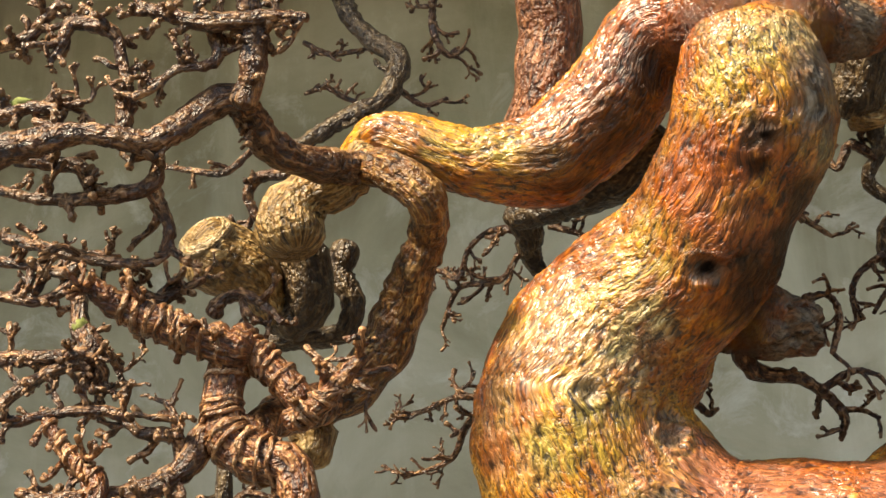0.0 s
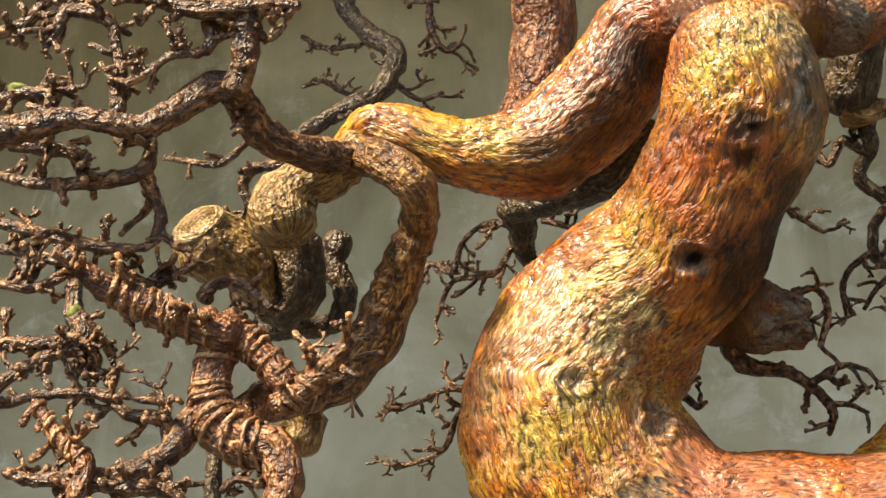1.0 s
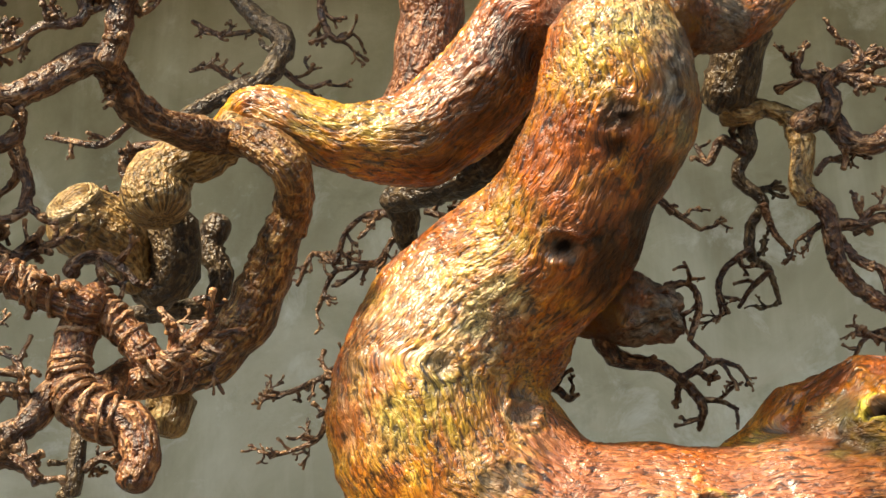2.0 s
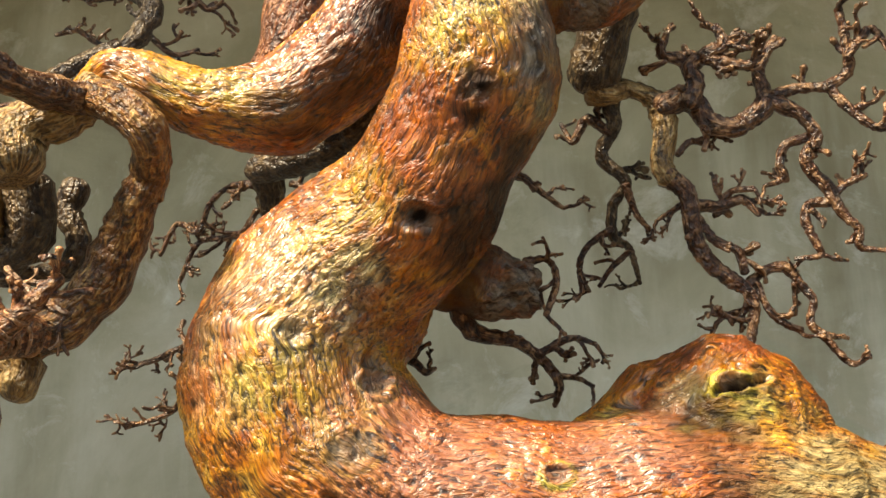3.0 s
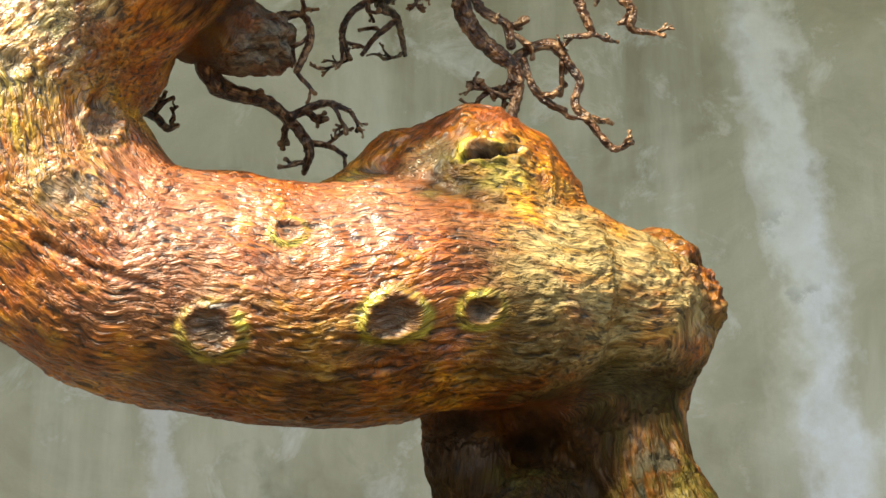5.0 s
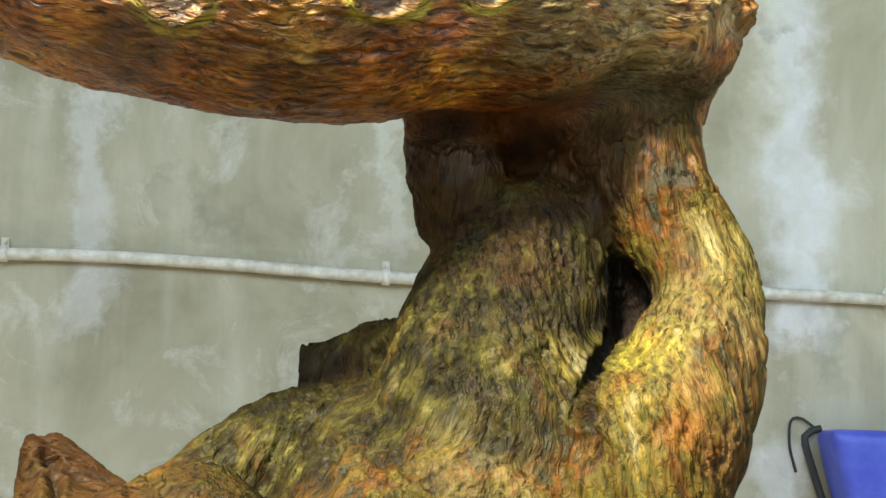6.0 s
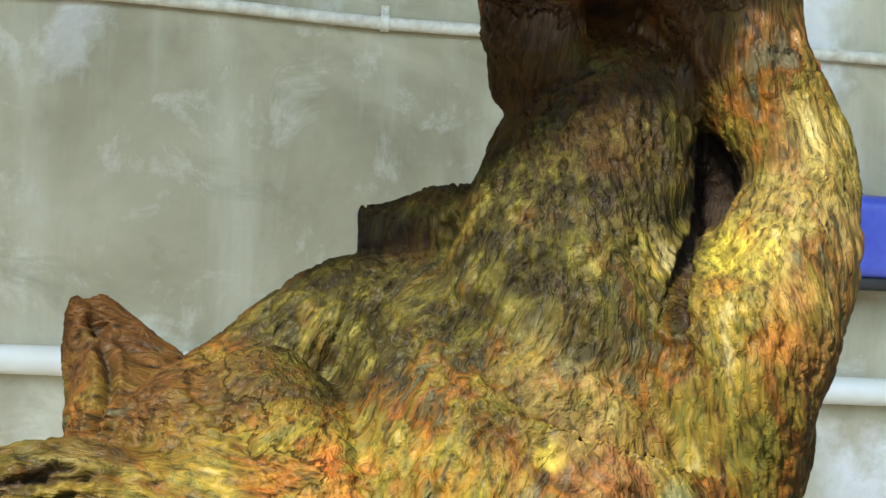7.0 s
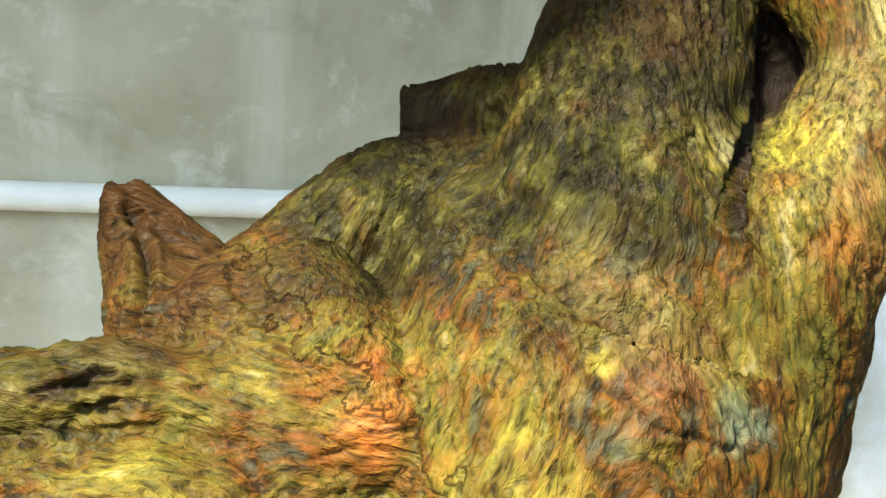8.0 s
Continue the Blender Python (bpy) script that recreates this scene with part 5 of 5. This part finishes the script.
branch("twig", 2, [(0.52, 0.04, 1.703, 0.0049), (0.496, 0.042, 1.696, 0.0049), (0.489, 0.045, 1.677, 0.0043), (0.492, 0.048, 1.665, 0.0032), (0.473, 0.05, 1.659, 0.0021)])
branch("twig", 2, [(0.533, 0.05, 1.639, 0.0054), (0.512, 0.052, 1.638, 0.0048), (0.508, 0.054, 1.622, 0.0048), (0.516, 0.056, 1.599, 0.0043), (0.518, 0.058, 1.589, 0.0032), (0.495, 0.06, 1.588, 0.0021)])
branch("twig", 2, [(0.536, 0.05, 1.647, 0.0043), (0.553, 0.05, 1.658, 0.0038), (0.569, 0.05, 1.664, 0.0027)])
branch("limb_dark", 2, [(0.335, 0.04, 1.766, 0.0099), (0.337, 0.051, 1.732, 0.0077), (0.324, 0.063, 1.709, 0.0071), (0.346, 0.074, 1.684, 0.006), (0.332, 0.086, 1.665, 0.0055), (0.331, 0.097, 1.637, 0.0049), (0.346, 0.109, 1.629, 0.0038), (0.354, 0.12, 1.596, 0.0022)])
branch("twig", 1, [(0.346, 0.07, 1.68, 0.0044), (0.353, 0.08, 1.655, 0.0033), (0.367, 0.09, 1.638, 0.0022)])
branch("twig", 2, [(0.33, 0.09, 1.643, 0.0038), (0.305, 0.097, 1.629, 0.0033), (0.296, 0.103, 1.609, 0.0033), (0.304, 0.11, 1.587, 0.0022)])
branch("twig", 1, [(0.347, 0.1, 1.624, 0.0033), (0.327, 0.105, 1.608, 0.0027), (0.314, 0.11, 1.592, 0.0022)])
branch("twig", 2, [(0.334, 0.05, 1.726, 0.0049), (0.314, 0.052, 1.744, 0.0055), (0.306, 0.055, 1.736, 0.0049), (0.297, 0.057, 1.723, 0.0038), (0.287, 0.06, 1.745, 0.0022)])
branch("twig", 2, [(0.448, 0.07, 1.565, 0.0053), (0.464, 0.072, 1.581, 0.0048), (0.486, 0.074, 1.586, 0.0054), (0.5, 0.077, 1.569, 0.0048), (0.51, 0.079, 1.553, 0.0043), (0.505, 0.081, 1.532, 0.0043), (0.516, 0.083, 1.519, 0.0042), (0.528, 0.086, 1.503, 0.0037), (0.54, 0.088, 1.492, 0.0032), (0.557, 0.09, 1.5, 0.0021)])
branch("twig", 2, [(0.459, 0.07, 1.57, 0.0037), (0.466, 0.073, 1.547, 0.0037), (0.481, 0.077, 1.531, 0.0037), (0.497, 0.08, 1.525, 0.0026)])
branch("twig", 1, [(0.454, 0.08, 1.55, 0.0032), (0.425, 0.085, 1.543, 0.0027), (0.413, 0.09, 1.527, 0.0021)])
branch("twig", 2, [(0.406, 0.05, 1.644, 0.0064), (0.431, 0.05, 1.642, 0.0053), (0.452, 0.05, 1.647, 0.0048), (0.466, 0.05, 1.63, 0.0027)])
branch("twig", 2, [(0.407, 0.05, 1.635, 0.0048), (0.423, 0.053, 1.609, 0.0042), (0.443, 0.057, 1.598, 0.0042), (0.448, 0.06, 1.577, 0.0042)])
branch("twig", 2, [(0.431, 0.05, 1.643, 0.0043), (0.442, 0.045, 1.654, 0.0032), (0.463, 0.04, 1.653, 0.0027)])
branch("twig", 1, [(0.397, 0.05, 1.647, 0.0032), (0.384, 0.055, 1.641, 0.0027), (0.37, 0.06, 1.635, 0.0016)])
branch("twig", 1, [(0.395, 0.04, 1.693, 0.0032), (0.409, 0.045, 1.709, 0.0033), (0.429, 0.05, 1.704, 0.0022)])
branch("twig", 2, [(0.182, 0.012, 1.548, 0.0100), (0.194, 0.03, 1.526, 0.0087), (0.214, 0.042, 1.522, 0.0072), (0.236, 0.054, 1.52, 0.0062), (0.256, 0.066, 1.506, 0.0057), (0.27, 0.078, 1.487, 0.0047), (0.265, 0.09, 1.468, 0.0026)])
branch("twig", 2, [(0.251, 0.06, 1.509, 0.0047), (0.283, 0.065, 1.525, 0.0036), (0.306, 0.07, 1.52, 0.0021)])
branch("twig", 1, [(0.265, 0.08, 1.494, 0.0037), (0.286, 0.085, 1.493, 0.0026), (0.302, 0.09, 1.485, 0.0021)])
branch("twig", 2, [(0.246, 0.01, 1.581, 0.0051), (0.267, 0.007, 1.581, 0.003), (0.274, 0.003, 1.558, 0.0035), (0.263, 0, 1.525, 0.003)])
branch("twig", 2, [(0.22, 0.05, 1.693, 0.0038), (0.247, 0.06, 1.691, 0.0038), (0.262, 0.07, 1.68, 0.0033), (0.284, 0.08, 1.664, 0.0022)])
branch("twig", 1, [(0.112, 0.04, 1.512, 0.0045), (0.138, 0.05, 1.506, 0.0041), (0.148, 0.055, 1.497, 0.0036), (0.158, 0.06, 1.502, 0.0021)])
branch("limb_dark", 0, [(0.135, -0.02, 1.744, 0.0204), (0.095, 0.007, 1.724, 0.0228), (0.037, 0.033, 1.716, 0.0188), (-0.013, 0.06, 1.718, 0.0146)])
branch("limb_dark", 0, [(-0.015, 0.08, 1.734, 0.016), (-0.008, 0.1, 1.719, 0.0161), (-0.011, 0.12, 1.7, 0.0116), (0.004, 0.14, 1.669, 0.0058)])
branch("twig", 6, [(-0.014, 0.1, 1.72, 0.0052), (-0.048, 0.112, 1.728, 0.0035), (-0.075, 0.124, 1.716, 0.0029), (-0.09, 0.136, 1.69, 0.0035), (-0.116, 0.148, 1.705, 0.003), (-0.136, 0.16, 1.676, 0.0024)])
branch("twig", 6, [(-0.021, 0.1, 1.693, 0.0034), (-0.04, 0.117, 1.677, 0.0035), (-0.06, 0.135, 1.68, 0.0035), (-0.094, 0.153, 1.684, 0.003), (-0.117, 0.17, 1.649, 0.0024)])
branch("twig", 3, [(0.013, 0.1, 1.72, 0.004), (0.035, 0.1, 1.711, 0.0034), (0.057, 0.1, 1.699, 0.0023)])
branch("twig", 6, [(-0.061, 0.1, 1.548, 0.0045), (-0.099, 0.12, 1.558, 0.0034), (-0.132, 0.14, 1.554, 0.0029), (-0.175, 0.16, 1.554, 0.0024)])
branch("twig", 5, [(-0.066, 0.1, 1.543, 0.0045), (-0.09, 0.12, 1.525, 0.004), (-0.111, 0.14, 1.5, 0.0029), (-0.163, 0.16, 1.492, 0.0023)])
branch("twig", 2, [(-0.037, 0.08, 1.319, 0.0031), (-0.016, 0.09, 1.331, 0.0026), (0.002, 0.1, 1.325, 0.0021)])
branch("limb_dark", 2, [(0.684, 0.08, 1.818, 0.0075), (0.692, 0.085, 1.788, 0.0069), (0.698, 0.09, 1.759, 0.0063), (0.691, 0.095, 1.725, 0.0062), (0.703, 0.1, 1.681, 0.0039)])
branch("twig", 2, [(0.689, 0.09, 1.716, 0.0045), (0.674, 0.095, 1.72, 0.004), (0.658, 0.1, 1.726, 0.0028)])
branch("twig", 2, [(0.701, 0.09, 1.679, 0.0039), (0.717, 0.095, 1.718, 0.004), (0.738, 0.1, 1.738, 0.0023)])
branch("twig", 1, [(0.695, 0.08, 1.748, 0.004), (0.709, 0.08, 1.744, 0.0028), (0.717, 0.08, 1.747, 0.0023)])


def knob(name, x, y, z, r, material, label, stretch=(1, 1, 1)):
    """A small lumpy end or tuft on a twig."""
    bm = bmesh.new()
    bmesh.ops.create_icosphere(bm, subdivisions=3, radius=1.0)
    lay = bm.verts.layers.float_vector.new("grain")
    for v in bm.verts:
        d = v.co.normalized()
        k = 1 + 0.28 * noise.noise(d * 2.2 + Vector((x * 90, z * 90, 0)))
        v[lay] = d * 0.01
        v.co = Vector((x, y, z)) + Vector((d.x * stretch[0], d.y * stretch[1], d.z * stretch[2])) * r * k
    return to_tree(part(name, bm, material, None, label))


M_BUD = plain_material("moss_tuft", (0.09, 0.11, 0.02), (0.22, 0.25, 0.06), 160, 0.8, 0, 0.6)
knob("cut_tip", -0.347, -0.200, 1.600, 0.0085, M_SAWN, "pale cut twig end", (1.2, 1, 0.8))
knob("moss_tuft", -0.418, -0.060, 1.614, 0.008, M_BUD, "small green moss tuft", (1, 1, 1.2))
knob("moss_tuft", -0.378, -0.275, 1.738, 0.006, M_BUD, "small green moss tuft", (1.6, 1, 0.8))


# ---- pot and stand that carry the tree ----
def bevelled_box(x0, x1, y0, y1, z0, z1, width=0.006, segments=2):
    bm = bmesh.new()
    box(bm, x0, x1, y0, y1, z0, z1)
    bmesh.ops.bevel(bm, geom=bm.edges[:], offset=width, segments=segments, affect="EDGES", profile=0.6)
    return bm


pot = new("bonsai_pot")
tagged(pot, "shallow brown stoneware bonsai pot filled with soil", "plant pot")
part("bowl", bevelled_box(-0.14, 0.63, -0.20, 0.26, 0.64, 0.79, 0.012), M_POT, pot)
part("soil", bevelled_box(-0.115, 0.605, -0.175, 0.235, 0.77, 0.805, 0.01), M_SOIL, pot, "dark crumbly soil")
for fx in (-0.06, 0.50):
    for fy in (-0.15, 0.17):
        part("foot", bevelled_box(fx, fx + 0.05, fy, fy + 0.04, 0.62, 0.645, 0.004), M_POT, pot)
stand = new("plant_stand")
tagged(stand, "plain grey cement plant stand under the pot", "stand")
part("slab", bevelled_box(-0.18, 0.68, -0.24, 0.30, 0.56, 0.62), M_GROUND, stand)
for fx in (-0.10, 0.50):
    part("pier", bevelled_box(fx, fx + 0.10, -0.18, 0.24, 0.0, 0.56), M_GROUND, stand)


# ---- things on the wall ----
def rod(points, r, seg=14):
    bm = bmesh.new()
    add_tube(bm, [(*p, r) for p in points], seg, step=2.0, round_end=0.2)
    return bm


PY = WALL_Y - 0.0105
conduit = new("wall_conduit")
tagged(conduit, "thin weathered off-white conduit clipped along cement wall", "pipe")
part("pipe", rod([(-0.60, PY, 1.235), (-0.40, PY, 1.255), (-0.27, PY, 1.278), (-0.21, PY, 1.301), (-0.16, PY, 1.309), (0.0, PY, 1.311), (0.17, PY, 1.307), (0.42, PY, 1.297), (0.70, PY, 1.297), (1.0, PY, 1.296), (1.208, PY, 1.294)], 0.0095), M_PIPE, conduit)
for cx, cz in ((-0.16, 1.309), (0.417, 1.297), (1.003, 1.296)):
    bm = bmesh.new()
    add_tube(bm, [(cx - 0.006, PY, cz, 0.0125), (cx + 0.006, PY, cz, 0.0125)], 14, step=1.0, round_end=0.1)
    clip = part("clip", bm, M_PIPE, conduit)
    tab = bevelled_box(cx - 0.006, cx + 0.006, WALL_Y - 0.006, WALL_Y - 0.001, cz + 0.008, cz + 0.026, 0.001)
    part("tab", tab, M_PIPE, clip)
    bm = bmesh.new()
    add_tube(bm, [(cx, WALL_Y - 0.009, cz + 0.019, 0.0035), (cx, WALL_Y - 0.004, cz + 0.019, 0.0035)], 8, step=1.0, round_end=0.3)
    part("screw", bm, M_PIPE, clip)

jbox = new("junction_box")
tagged(jbox, "round white plastic junction box at conduit end", "junction box")
bm = bmesh.new()
add_tube(bm, [(1.238, WALL_Y, 1.296, 0.034), (1.238, WALL_Y - 0.028, 1.296, 0.033)], 28, step=0.5, round_end=0.25)
part("body", bm, M_WHITE, jbox)
bm = bmesh.new()
add_tube(bm, [(1.238, WALL_Y - 0.030, 1.296, 0.036), (1.238, WALL_Y - 0.036, 1.296, 0.036)], 28, step=0.5, round_end=0.15)
part("lid", bm, M_WHITE, jbox)

white_pipe = new("white_water_pipe")
tagged(white_pipe, "thick white plastic pipe running level along wall", "pipe")
WY = WALL_Y - 0.024
part("pipe", rod([(-5.9, WY, 0.782), (-2.0, WY, 0.782), (0.5, WY, 0.781), (3.0, WY, 0.780), (5.9, WY, 0.780)], 0.0215, 20), M_WHITE, white_pipe)
for cx in (-0.75, 1.55):
    bm = bmesh.new()
    add_tube(bm, [(cx - 0.012, WY, 0.781, 0.0245), (cx + 0.012, WY, 0.781, 0.0245)], 20, step=1.0, round_end=0.05)
    part("clip", bm, M_WHITE, white_pipe)

# blue container hung from a wire hook
tub = new("blue_container")
tagged(tub, "blue plastic container hung on wall by dark wire", "container")
bm = bmesh.new()
box(bm, 1.085, 1.255, WALL_Y - 0.105, WALL_Y - 0.012, 0.962, 1.085)
for v in bm.verts:
    k = (v.co.z - 0.962) / 0.123
    v.co.x += (1.17 - v.co.x) * 0.22 * (1 - k) + 0.012 * (1 - k)
bmesh.ops.bevel(bm, geom=bm.edges[:], offset=0.022, segments=4, affect="EDGES", profile=0.6)
part("shell", bm, M_BLUE, tub)
part("rim", bevelled_box(1.105, 1.245, WALL_Y - 0.10, WALL_Y - 0.016, 0.944, 0.964, 0.006), M_BLACK, tub, "black rim")
part("strap", rod([(1.105, WALL_Y - 0.02, 0.96), (1.088, WALL_Y - 0.012, 1.02), (1.075, WALL_Y - 0.010, 1.075), (1.10, WALL_Y - 0.012, 1.088)], 0.006, 10), M_BLACK, tub)
part("hook", rod([(1.108, WALL_Y - 0.02, 1.078), (1.092, WALL_Y - 0.010, 1.088), (1.070, WALL_Y - 0.007, 1.103), (1.054, WALL_Y - 0.006, 1.098), (1.052, WALL_Y - 0.006, 1.06), (1.062, WALL_Y - 0.006, 1.02)], 0.0022, 8), M_BLACK, tub, "dark bent wire hook")
